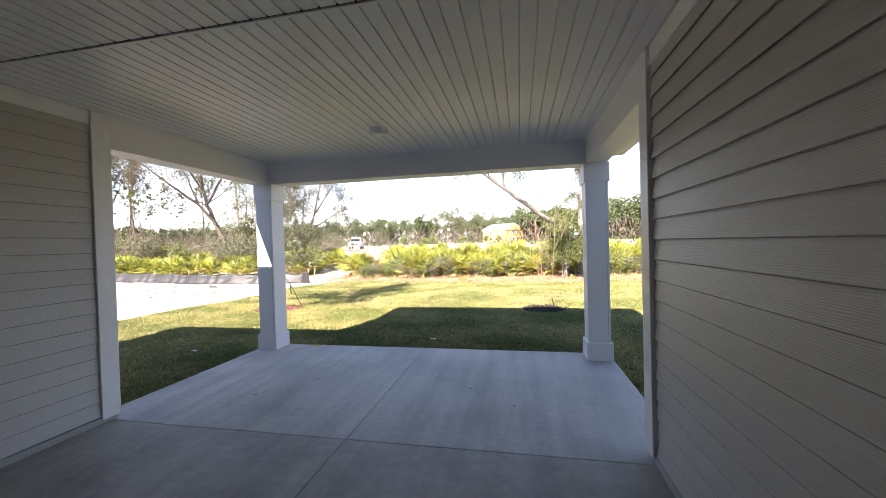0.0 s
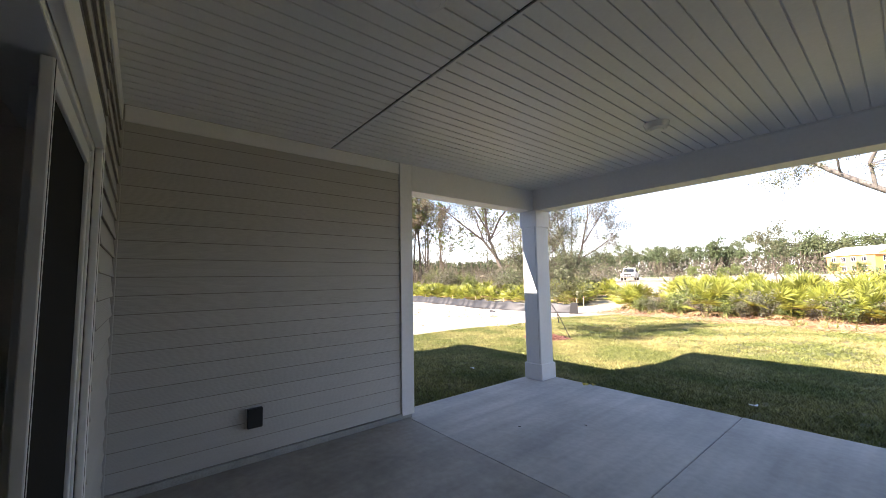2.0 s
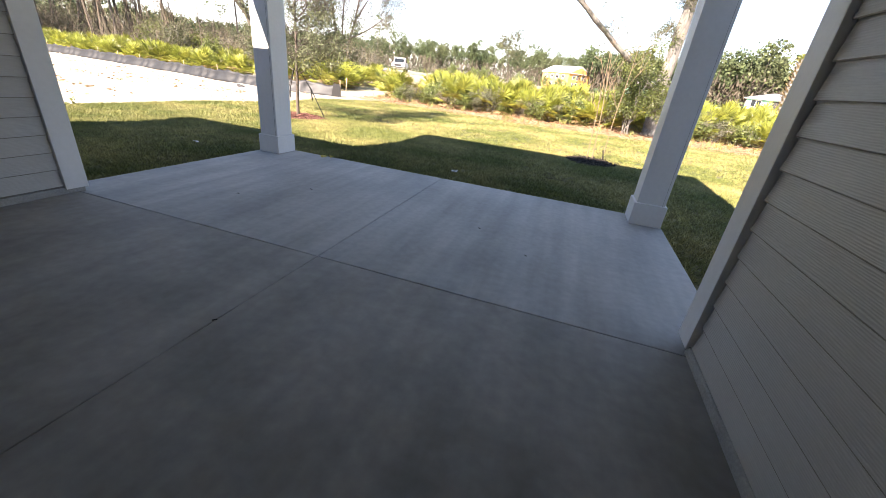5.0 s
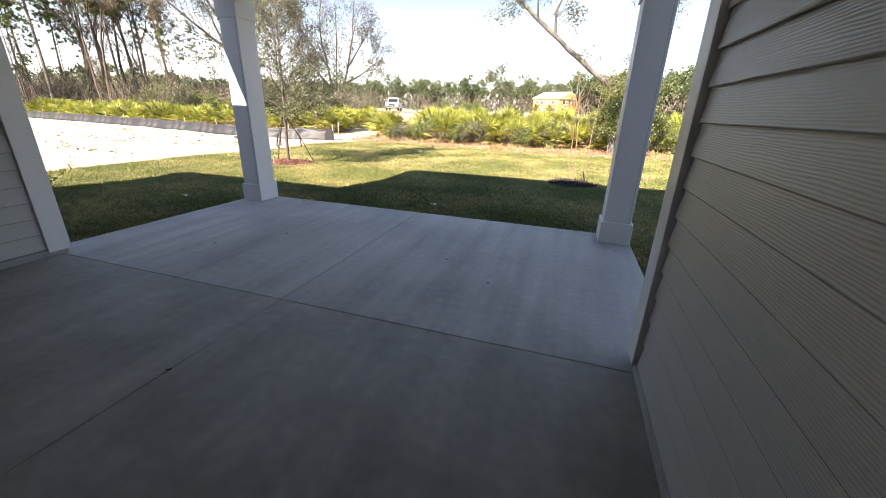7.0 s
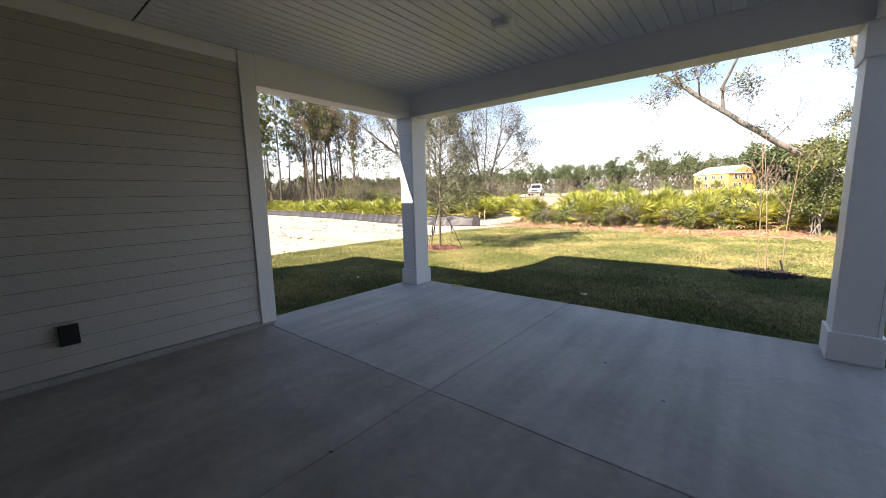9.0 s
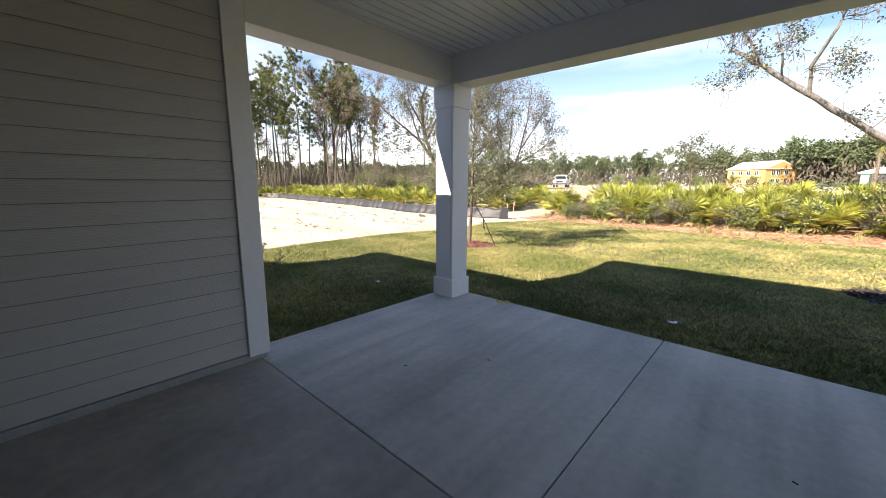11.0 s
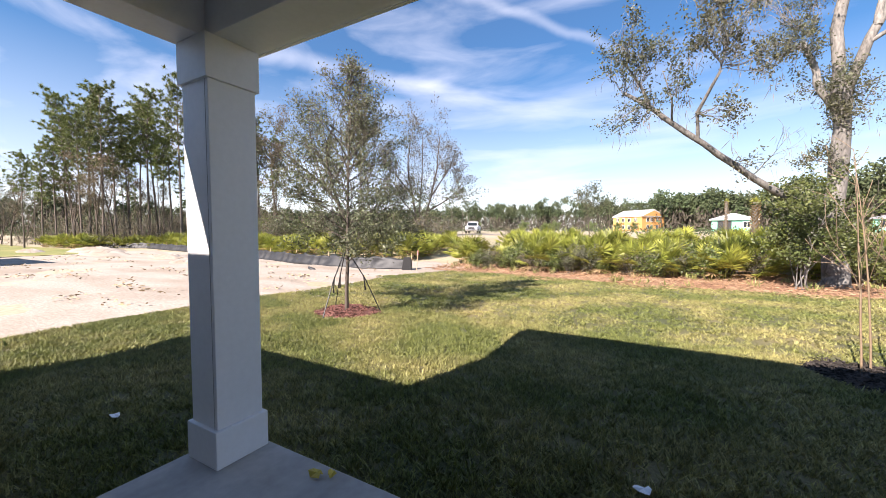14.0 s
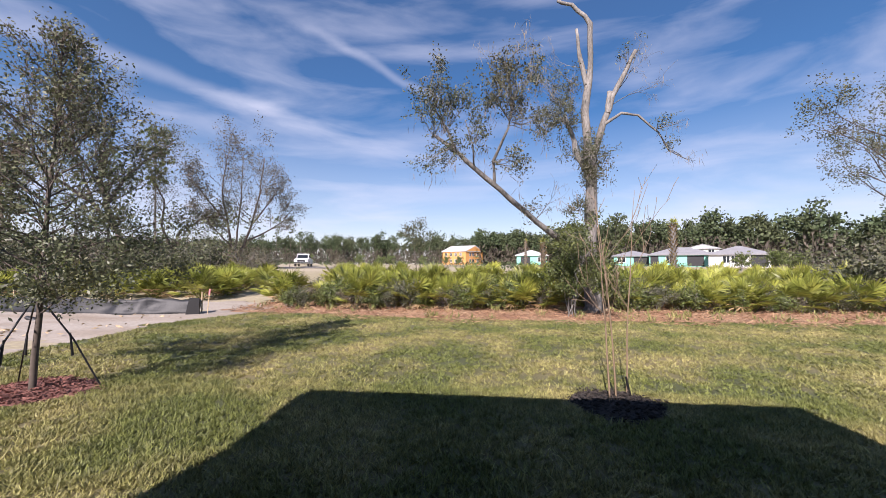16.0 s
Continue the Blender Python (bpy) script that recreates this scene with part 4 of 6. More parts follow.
    for x, z, r, root in ((1.6, 5.86, 0.58, (1.5, 14.0, 5.5)), (1.31, 5.42, 0.38, (1.5, 14.1, 4.82)), (2.04, 5.5, 0.43, (1.75, 14.1, 4.9)), (1.95, 4.43, 0.34, (2.04, 14.2, 4.45)), (1.46, 4.13, 0.31, (1.9, 14.2, 4.55)),
                          (2.63, 4.84, 0.34, (2.45, 13.9, 4.6)), (3.25, 5.95, 0.56, (3.5, 14.0, 5.4)), (2.82, 5.62, 0.38, (3.1, 14.0, 5.7)), (3.68, 5.35, 0.34, (3.45, 13.9, 5.1)), (3.35, 6.59, 0.38, (3.35, 14.0, 6.4)),
                          (4.06, 6.46, 0.34, (3.55, 14.0, 5.6)), (3.49, 4.09, 0.35, (3.06, 14.4, 4.15)), (4.0, 2.98, 0.19, (3.8, 15.05, 3.08)), (4.25, 5.14, 0.27, (3.5, 13.9, 5.0))):
        clump(root, (x, 14.0 + rng.normal(0, 0.15), z), r, 4300)
    for x, z, r, root in ((6.18, 5.47, 0.57, (6.3, 17.4, 5.2)), (6.41, 4.7, 0.51, (6.45, 17.4, 4.6)), (5.63, 6.65, 0.63, (5.7, 17.3, 6.3)), (4.94, 6.28, 0.44, (5.6, 17.3, 6.4)), (5.97, 3.37, 0.46, (6.45, 17.4, 3.2)),
                          (6.91, 5.07, 0.32, (6.6, 17.4, 5.0)), (5.57, 7.3, 0.51, (5.8, 17.3, 6.6)), (8.73, 6.0, 0.2, (8.6, 17.4, 6.0)), (8.93, 5.47, 0.18, (8.9, 17.4, 5.5)), (7.62, 8.65, 0.18, (7.75, 17.4, 8.2)),
                          (6.47, 4.38, 0.41, (6.5, 17.3, 4.2)), (4.69, 7.79, 0.38, (5.5, 17.3, 6.9))):
        clump(root, (x, 17.25 + rng.normal(0, 0.15), z), r, 4800)
    for p, d, ln in (((7.4, 17.4, 7.4), (0.6, 0, 0.8), 1.5), ((7.9, 17.4, 8.3), (0.4, 0, 0.9), 0.8), ((6.5, 17.4, 8.0), (-0.7, 0, 0.9), 1.6), ((7.2, 17.4, 6.9), (0.9, 0, 0.35), 1.6), ((8.6, 17.4, 6.0), (0.9, 0, 0.2), 1.1), ((9.1, 17.4, 5.3), (0.8, 0, -0.5), 0.9), ((6.1, 17.4, 7.6), (-0.8, 0.1, 0.6), 1.8),
                     ((3.3, 14.0, 6.5), (0.3, 0, 1.0), 1.2), ((3.5, 14.0, 5.7), (-0.6, 0, 1.0), 1.4), ((1.55, 14.0, 5.6), (-0.3, 0, 1.0), 0.8), ((4.3, 15.4, 2.73), (0.6, 0, 0.5), 1.1), ((5.8, 17.3, 6.0), (-0.6, 0, 0.8), 1.6)):
        grow(rng, V, F, twigs, Vector(p) - o, Vector(d), ln, 0.018, 2, 4, 0.16, 0.03, 0.7, 0.5, 0.2, 3)
    raw("trunk", V, F, BARK, t, smooth=True)
    raw("crown", *leaf_mesh(leaf_at, 0.07, rng, 0.5, 0.03), LEAF_OAK, t)
    mp = [tips[i] + Vector((0, 0, -rng.uniform(0.05, 0.4))) for i in rng.integers(0, len(tips), 900)] + [twigs[i] for i in rng.integers(0, len(twigs), 400)]
    raw("hanging_moss", *leaf_mesh(mp, 0.26, rng, 0.05, 0.06, 3.0), MOSS, t, "wispy grey hanging moss")["kind"] = "stuff"


def build_yard_trees():
    # staked young oak on the lawn
    rng = np.random.default_rng(12)
    x, y = -2.62, 8.45
    z = height(x, y)
    t = empty("young_oak_tree", x, y, z, label="staked young oak with small grey-green leaves", category="tree")
    V, F, tips = [], [], []
    lead = wander(rng, Vector((0, 0, 0)), Vector((0, 0, 1)), 4.5, 10, 0.02, 0.06)
    tube(V, F, lead, [0.038 * (1 - 0.085 * i) for i in range(11)], 8)
    for k in range(78):
        u = 0.20 + 0.78 * (k + rng.uniform(0, 1)) / 78
        i = min(int(u * 10), 9)
        q = lead[i].lerp(lead[i + 1], u * 10 - i)
        a = k * 2.4 + rng.normal(0, 0.4)
        v = (u - 0.2) / 0.8
        ln = (0.55 + 0.75 * math.sin(math.pi * min(1, 0.15 + v * 0.85))) * (1.22 - 0.92 * v) * rng.uniform(0.7, 1.2)
        grow(rng, V, F, tips, q, Vector((math.cos(a), math.sin(a), 0.35 + 0.9 * v)), ln, 0.013, 2, 4, 0.12, 0.04, 0.75, 0.5, 0.2, 3)
    raw("trunk", V, F, TWIG, t, smooth=True)
    w = np.array([0.12 + math.hypot(q.x, q.y) * (1.15 - 0.17 * q.z) * (1.5 if q.z < 2.3 else 0.75) for q in tips]).clip(0.05)
    raw("crown", *leaf_mesh([tips[i] for i in rng.choice(len(tips), 27000, p=w / w.sum())], 0.045, rng, 0.5, 0.06), LEAF_YOUNG, t)
    for k in range(3):
        a = 0.6 + k * 2.094
        V, F = [], []
        foot = Vector((0.62 * math.cos(a), 0.62 * math.sin(a), 0.0))
        tube(V, F, [foot, foot * 0.55 + Vector((0, 0, 0.62)), Vector((0.04 * math.cos(a), 0.04 * math.sin(a), 1.12))], [0.010, 0.010, 0.010], 4)
        tube(V, F, [foot * 0.5 + Vector((0, 0, 0.70)), foot * 0.55 + Vector((0, 0, 0.42))], [0.010, 0.016], 5)
        raw("guy_strap", V, F, BLACK, t, "dark webbing guy strap")
    # bare sapling of three thin stems
    x, y = 4.18, 8.85
    t = empty("bare_sapling", x, y, height(x, y), label="leafless sapling of three thin pale stems", category="tree")
    for dx, dy, lx, ly, h in ((-0.10, -0.08, -0.10, 0.0, 2.1), (0.0, 0.02, 0.0, 0.0, 2.3), (0.2, 0.25, 0.06, 0.0, 2.5)):
        V, F, tt = [], [], []
        stem = wander(rng, Vector((dx, dy, -0.02)), Vector((lx * 0.5, ly, 1)), h, 7, 0.03, 0.05)
        tube(V, F, stem, [0.012, 0.0105, 0.009, 0.008, 0.007, 0.005, 0.004, 0.002], 6)
        for k in range(5):
            grow(rng, V, F, tt, stem[3 + k % 4], Vector((rng.normal(0, 0.6), rng.normal(0, 0.3), 1)), rng.uniform(0.4, 0.8), 0.0035, 1, 3, 0.08, 0.06, 0.5, 0.5, 0.2, 3)
        raw("stem", V, F, STEM, t, smooth=True)
        if h > 2.3:
            V, F = [], []
            tube(V, F, [Vector((dx * 1.1 + 0.03, dy, -0.02)), Vector((dx * 1.1 - 0.04, dy - 0.04, 0.25))], [0.015, 0.012], 5)
            raw("root_stub", V, F, BLACK, t, "black wrapped stake at the foot")

    def ring(name, x, y, rx, ry, mat, n, label):
        rr = np.random.default_rng(int(abs(x * 100)))
        r = np.sqrt(rr.uniform(0, 1, n))
        a = rr.uniform(0, 6.283, n)
        edge = 1 + 0.12 * np.sin(3 * a + 1) + 0.06 * np.sin(7 * a)
        pts = [(rx * r[i] * edge[i] * math.cos(a[i]), ry * r[i] * edge[i] * math.sin(a[i]), 0.05 * (1 - r[i] ** 2) + 0.012) for i in range(n)]
        V, F = leaf_mesh(pts, 0.055, rr, 0.4, 0.006, 0.0, 0.25)
        k = len(V)
        m = 28
        V += [(0, 0, 0.05)] + [(rx * (1 + 0.12 * math.sin(3 * q + 1) + 0.06 * math.sin(7 * q)) * math.cos(q), ry * (1 + 0.12 * math.sin(3 * q + 1) + 0.06 * math.sin(7 * q)) * math.sin(q), 0.0) for q in [6.2832 * j / m for j in range(m)]]
        F += [(k, k + 1 + j, k + 1 + (j + 1) % m) for j in range(m)]
        ob = raw(name, V, F, mat)
        ob.location = (x, y, height(x, y) + 0.015)
        tagged(ob, label, "mulch", kind="stuff")
    ring("mulch_ring", -2.65, 8.5, 0.62, 0.55, MULCH_RED, 1500, "reddish brown bark mulch round a young tree")
    ring("mulch_ring", 4.15, 8.78, 0.50, 0.46, MULCH_DARK, 1200, "dark bark mulch round a bare sapling")
    ring("mulch_bed", -3.98, 3.22, 0.88, 0.74, MULCH_DARK, 2600, "dark mulch bed round the condenser unit")


STEM = material("pale_bamboo_stem", (0.21, 0.15, 0.095), 0.6, vary=0.2, fine=40, bump=0.2)


def build_grove():
    rng = np.random.default_rng(31)
    pines = [make_pine(41, 15.0, 0.46), make_pine(42, 15.0, 0.38), make_pine(43, 15.0, 0.54), make_pine(44, 15.0, 0.42), make_pine(45, 8.0, 0.30, True)]
    # place, kind, height
    spots = [(-45.1, 18.0, 0, 14.9), (-41.9, 18.0, 2, 14.2), (-47.3, 17.6, 3, 14.4), (-43.5, 19.5, 0, 12.9), (-49.4, 17.6, 2, 12.6), (-48.6, 16.6, 0, 10.3), (-47.9, 15.5, 2, 9.2),
             (-46.2, 13.9, 1, 8.1), (-46.8, 21.8, 1, 13.1), (-50.6, 20.4, 0, 14.6), (-43.3, 16.9, 2, 11.9), (-43.4, 22.2, 0, 15.5), (-46.8, 24.5, 3, 15.0), (-38.7, 23.0, 2, 16.3),
             (-48.4, 23.4, 1, 14.6), (-49.0, 26.9, 0, 15.0), (-46.1, 28.1, 3, 13.2), (-43.0, 23.3, 1, 10.7), (-36.3, 27.1, 0, 15.0), (-40.2, 28.4, 3, 14.2), (-40.6, 31.4, 1, 15.4), (-44.2, 29.5, 2, 13.5), (-38.5, 30.9, 1, 13.4),
             (-41.6, 25.9, 4, 8.1), (-42.6, 28.3, 4, 7.4), (-36.6, 30.1, 4, 7.8), (-33.4, 29.4, 4, 6.9), (-32.4, 32.3, 4, 7.6), (-34.6, 35.9, 4, 7.4), (-55.8, 16.8, 4, 8.5), (-44.1, 25.5, 4, 7.6), (-37.9, 35.0, 4, 7.2),
             (-39.5, 21.5, 4, 9.0), (-44.5, 20.5, 4, 9.5), (-29.9, 39.7, 3, 14.5), (-33.5, 38.0, 1, 12.0), (-42.0, 36.0, 0, 12.5), (-52.5, 24.0, 2, 12.0), (-20.8, 49.5, 4, 6.2), (-19.6, 44.0, 4, 5.6)]
    used = set()
    for x, y, i, tall in spots:
        put(pines[i], x, y, rng.uniform(0, 360), tall / (8.0 if i == 4 else 15.0), first=i not in used)
        used.add(i)
    bare = [make_bare_tree(51, 17.5, 1, 5200, 0.5, 0.32, kids=6, leaf=0.17, lean=0.04, spread=0.6), make_bare_tree(52, 16.0, 2, 5200, 0.45, 0.34, kids=5, leaf=0.17, lean=0.06, spread=0.6),
            make_bare_tree(53, 9.5, 1, 1500, 0.3, 0.4, kids=5, lean=0.05, spread=0.6)]
    hard = [(-38.1, 27.9, 0, 1.0), (-38.7, 30.7, 1, 1.0), (-41.9, 31.3, 0, 0.95), (-42.2, 29.0, 1, 0.9), (-36.9, 26.0, 1, 0.85), (-52.3, 14.2, 2, 0.8), (-41.1, 17.3, 2, 0.92), (-41.5, 19.0, 2, 0.95), (-34.5, 31.0, 0, 0.8),
            (-44.0, 16.3, 2, 0.8), (-39.0, 25.5, 2, 0.9), (-36.0, 30.0, 2, 0.9), (-46.5, 19.5, 2, 0.9), (-35.2, 24.6, 2, 0.55), (-31.5, 29.5, 2, 0.7), (-45.5, 17.0, 2, 0.8), (-48.0, 18.5, 2, 0.75), (-43.0, 21.0, 2, 0.8), (-40.0, 23.0, 2, 0.75)]
    used = set()
    for x, y, i, s in hard:
        put(bare[i], x, y, rng.uniform(0, 360), s, first=i not in used)
        used.add(i)
    # the leaning live oak before the grove
    lean = make_limbed_tree("live_oak_tree", "leaning live oak with a forked trunk and olive leaves", 61, (0.741, 0.672),
                            [([(0.35, 0.0), (0.0, 1.2), (-0.85, 3.6), (-1.4, 5.5), (-1.9, 7.4), (-1.9, 9.6), (-1.2, 12.0)], 0.27, 0.06, 1.0),
                             ([(-0.85, 3.6), (-2.1, 5.3), (-3.6, 6.5), (-5.3, 8.0), (-7.2, 9.4)], 0.15, 0.04, -1.5), ([(-1.4, 5.5), (-0.2, 8.0), (1.2, 9.8), (2.6, 11.4)], 0.14, 0.04, 1.8),
                             ([(-2.1, 5.3), (-3.0, 8.0), (-4.2, 10.6)], 0.10, 0.03, 2.0), ([(-1.8, 6.8), (-3.2, 9.2), (-3.4, 12.2)], 0.10, 0.03, -1.6)], 9500, 0.16, LEAF_OAK)
    put(lean, -24.4, 31.2, first=True)
    # the bare clump of stems in the clearing
    fork = make_limbed_tree("bare_tree", "bare hardwood of several grey stems with thin leaves", 62, (0.832, 0.555),
                            [([(0.0, 0.0), (-0.3, 2.5), (-0.7, 4.8), (-1.3, 8.2), (-0.9, 12.2)], 0.17, 0.04, 0.8), ([(0.2, 0.0), (0.9, 2.6), (1.5, 4.8), (2.2, 8.0), (2.6, 12.0)], 0.17, 0.04, -0.8),
                             ([(1.0, 3.0), (2.8, 4.0), (4.6, 5.3), (5.9, 7.2)], 0.10, 0.03, 1.0), ([(-0.7, 4.8), (-2.4, 7.0), (-4.2, 9.4)], 0.10, 0.03, -1.0), ([(1.5, 4.8), (3.2, 7.4), (4.6, 10.0)], 0.10, 0.03, 1.4),
                             ([(-0.3, 2.5), (-2.0, 4.4), (-3.9, 6.2)], 0.09, 0.03, 1.5), ([(0.1, 0.0), (0.2, 4.0), (0.5, 8.0), (0.6, 12.6)], 0.12, 0.03, 1.6)], 14000, 0.18, LEAF_GREY)
    put(fork, -22.6, 41.3, first=True)
    dark = make_limbed_tree("live_oak_tree", "low crooked live oak with dark leaf clumps", 65, (0.80, 0.60),
                            [([(0.3, 0.0), (0.0, 2.0), (0.6, 3.8), (2.2, 5.0), (4.0, 5.6)], 0.15, 0.04, 0.6), ([(0.0, 2.0), (-0.8, 4.2), (-0.6, 6.4), (-1.6, 8.6)], 0.12, 0.03, -0.8)], 3600, 0.15, LEAF_OAK)
    put(dark, -25.2, 36.2, first=True)
    spread = make_bare_tree(66, 10.0, 3, 3000, name="live_oak_tree", label="spreading live oak with dusty green leaves", leaf=0.19, mat=LEAF_OAK, lean=0.4, spread=0.85, kids=5, group="live oaks beyond the sand lot")
    used = False
    for x, y, r, k in ((-62, 15.5, 80, 0.62), (-70, 19, 200, 0.8), (-78, 14, 310, 0.85), (-66, 10.5, 130, 0.5), (-88, 20, 20, 0.9), (-95, 12, 250, 0.9), (-58, 12.0, 60, 0.42), (-82, 8, 170, 0.8)):
        put(spread, x, y, r, k, first=not used)
        used = True
    right = make_bare_tree(63, 14.5, 2, 9500, name="live_oak_tree", label="spreading oak with thin olive leaves beyond the palmettos", leaf=0.15, mat=LEAF_OAK, lean=0.5, spread=0.85, kids=5, group="")
    put(right, 32.3, 32.0, 150, first=True)
    small = make_bare_tree(64, 4.4, 1, 1500, 0.35, 0.4, name="small_tree", label="small leaning tree behind the palmettos", leaf=0.13, mat=LEAF_OAK, lean=0.12, spread=0.7, kids=4, group="")
    put(small, -1.3, 31.0, 10, first=True)
    # brush under the grove
    V, F = [], []

    def floor_spot(far):
        x = rng.uniform(-62, -22)
        y = (19 - 0.10 * (x + 6) if x > -38 else 14.5) + rng.uniform(2, far) + (8 if x > -28 else 0)
        return x, y
    for k in range(2000):
        x, y = floor_spot(20)
        p = Vector((x, y, height(x, y)))
        line = wander(rng, p, Vector((rng.normal(0, 0.3), rng.normal(0, 0.3), 1)), rng.uniform(1.0, 4.6), 4, 0.16, 0.02)
        tube(V, F, line, [0.016, 0.013, 0.010, 0.007, 0.004], 3)
        for j in (1, 2, 3):
            tube(V, F, [line[j], line[j] + Vector((rng.normal(0, 0.4), rng.normal(0, 0.4), rng.uniform(0.2, 0.8)))], [0.007, 0.004], 3)
    P, Q = [], []
    for k in range(460):
        x, y = floor_spot(20)
        c = Vector((x, y, height(x, y)))
        r, h = rng.uniform(0.6, 1.5), rng.uniform(0.8, 3.6)
        (P if k % 3 else Q).extend(c + Vector((rng.normal(0, r), rng.normal(0, r), h * rng.uniform(0.0, 1.0))) for i in range(110))
    tagged(raw("dry_undergrowth", *leaf_mesh(P, 0.15, rng, 0.3, 0.1), LEAF_DRY), "thin brown undergrowth between the pine trunks", "undergrowth", kind="stuff")
    tagged(raw("green_undergrowth", *leaf_mesh(Q, 0.16, rng, 0.5, 0.1), LEAF_OAK), "dark green bushes between the pine trunks", "undergrowth", kind="stuff")
    tagged(raw("brush", V, F, BRUSH), "thicket of thin bare brown stems under pines", "brush", kind="stuff")


def build_palms():
    def palm(x, y, tall, label):
        t = empty("cabbage_palm", x, y, height(x, y), label=label, category="palm", group="trimmed cabbage palms")
        rng = np.random.default_rng(int(tall * 100))
        bm = disc(0.16, 0.14, 0, tall, 10)
        part("trunk", bm, BARK, t)
        V, F = [], []
        for k in range(150):
            z = 0.3 + (tall - 0.35) * k / 150
            a = k * 2.4
            c, s = math.cos(a), math.sin(a)
            p = Vector((0.13 * c, 0.13 * s, z))
            o = Vector((c, s, 0.9)) * 0.18
            w = Vector((-s, c, 0)) * 0.06
            q = len(V)
            V += [p - w, p + w, p + o + w * 0.5, p + o - w * 0.5]
            F.append((q, q + 1, q + 2, q + 3))
        raw("boot_layer", V, F, PALM_DEAD, t, "criss-cross stubs of cut fronds")
        V, F = [], []
        for k in range(10):
            fan(rng, V, F, Vector((0, 0, tall)), Vector((rng.normal(0, 0.3), rng.normal(0, 0.3), 1)), 0.45, 7)
        raw("crown", V, F, PALM, t)
    palm(14.7, 28.6, 3.7, "trimmed cabbage palm trunk with a green tuft")
    palm(10.3, 64.0, 4.2, "far trimmed cabbage palm trunk")
    palm(7.6, 33.0, 2.6, "short trimmed cabbage palm trunk")


def build_far_trees():
    """The wood's edge all round, far off."""
    rng = np.random.default_rng(91)
    TV, TF, LP, LP2 = [], [], [], []
    rows = []
    for k in range(620):
        x = rng.uniform(-330, 330)
        rows.append((x, 205 + rng.uniform(0, 70) - 0.10 * x, rng.uniform(13, 19)))
    for k in range(150):
        x = rng.uniform(35, 150)
        rows.append((x, 165 - 0.62 * x + rng.uniform(0, 28), rng.uniform(11.5, 17)))
    for k in range(110):
        rows.append((rng.uniform(0, 60), 150 + rng.uniform(0, 40), rng.uniform(10, 14)))
    for k in range(230):
        rows.append((rng.uniform(-260, -150), rng.uniform(-20, 190), rng.uniform(9, 13)))
    for x, y, h in rows:
        z = height(x, y) - 0.2
        b = Vector((x, y, z))
        tube(TV, TF, [b, b + Vector((rng.normal(0, 0.2), 0, h * 0.9))], [0.16, 0.06], 3)
        r = h * 0.17
        for j in range(5):
            c = b + Vector((rng.normal(0, r * 0.5), rng.normal(0, r * 0.5), h * rng.uniform(0.55, 1.0)))
            LP += [c + Vector(rng.normal(0, r * 0.30, 3)) for i in range(60)]
        for j in range(60):
            LP2.append(b + Vector((rng.normal(0, 2.5), rng.normal(0, 2.0), h * 0.5 * rng.uniform(0, 1) ** 1.2)))
        LP += [b + Vector((rng.normal(0, 2.2), rng.normal(0, 2), h * rng.uniform(0.05, 0.7))) for j in range(50)]
    wood = empty("distant_wood", label="distant edge of a pine wood", category="woods", kind="stuff")
    raw("trunk", TV, TF, FAR_TRUNK, wood)
    raw("crown", *leaf_mesh(LP, 0.95, rng, 0.6, 0.15), FAR_GREEN, wood)
    raw("undergrowth", *leaf_mesh(LP2, 2.0, rng, 0.26, 0.3, -2.0), FAR_TRUNK, wood)
    # scrub on the open field and behind the grove
    P = []
    for k in range(420):
        x = rng.uniform(-150, -50)
        c = Vector((x, rng.uniform(20, 42) - 0.12 * (x + 50), 0))
        c.z = height(c.x, c.y)
        P += [c + Vector((rng.normal(0, 1.6), rng.normal(0, 1.2), rng.uniform(0, 1) ** 1.4 * (1.2 + 2.4 * (k % 3 == 0)))) for i in range(50)]
    for k in range(260):
        x, y = rng.uniform(-120, 120), rng.uniform(36, 120)
        if -34 < x < -2 and y < 56:
            continue
        c = Vector((x, y, height(x, y) + 0.15))
        P += [c + Vector((rng.normal(0, 0.9), rng.normal(0, 0.5), abs(rng.normal(0, 0.3)))) for i in range(40)]
    tagged(raw("field_scrub", *leaf_mesh(P, 0.4, rng, 0.4, 0.1), FAR_GREEN), "low green scrub over the open field", "scrub", kind="stuff")
    cone = make_shrub(34, 0.55, 2.2, LEAF_GREEN, 1500, 0.16, "young_conifer", "small dense green conifer in the field", "young conifers in the field")
    used = False
    for x, y, s in ((-14, 75, 1.0), (-6.5, 118, 1.3), (-2.3, 112, 1.2), (-9, 85, 1.0), (45, 60, 1.1), (38, 52, 1.2), (52, 66, 1.2), (-28, 70, 1.0), (-12.5, 62, 0.8), (33, 50, 1.0), (-21, 78, 1.1)):
        put(cone, x, y, 30 * s, s, first=not used)
        used = True


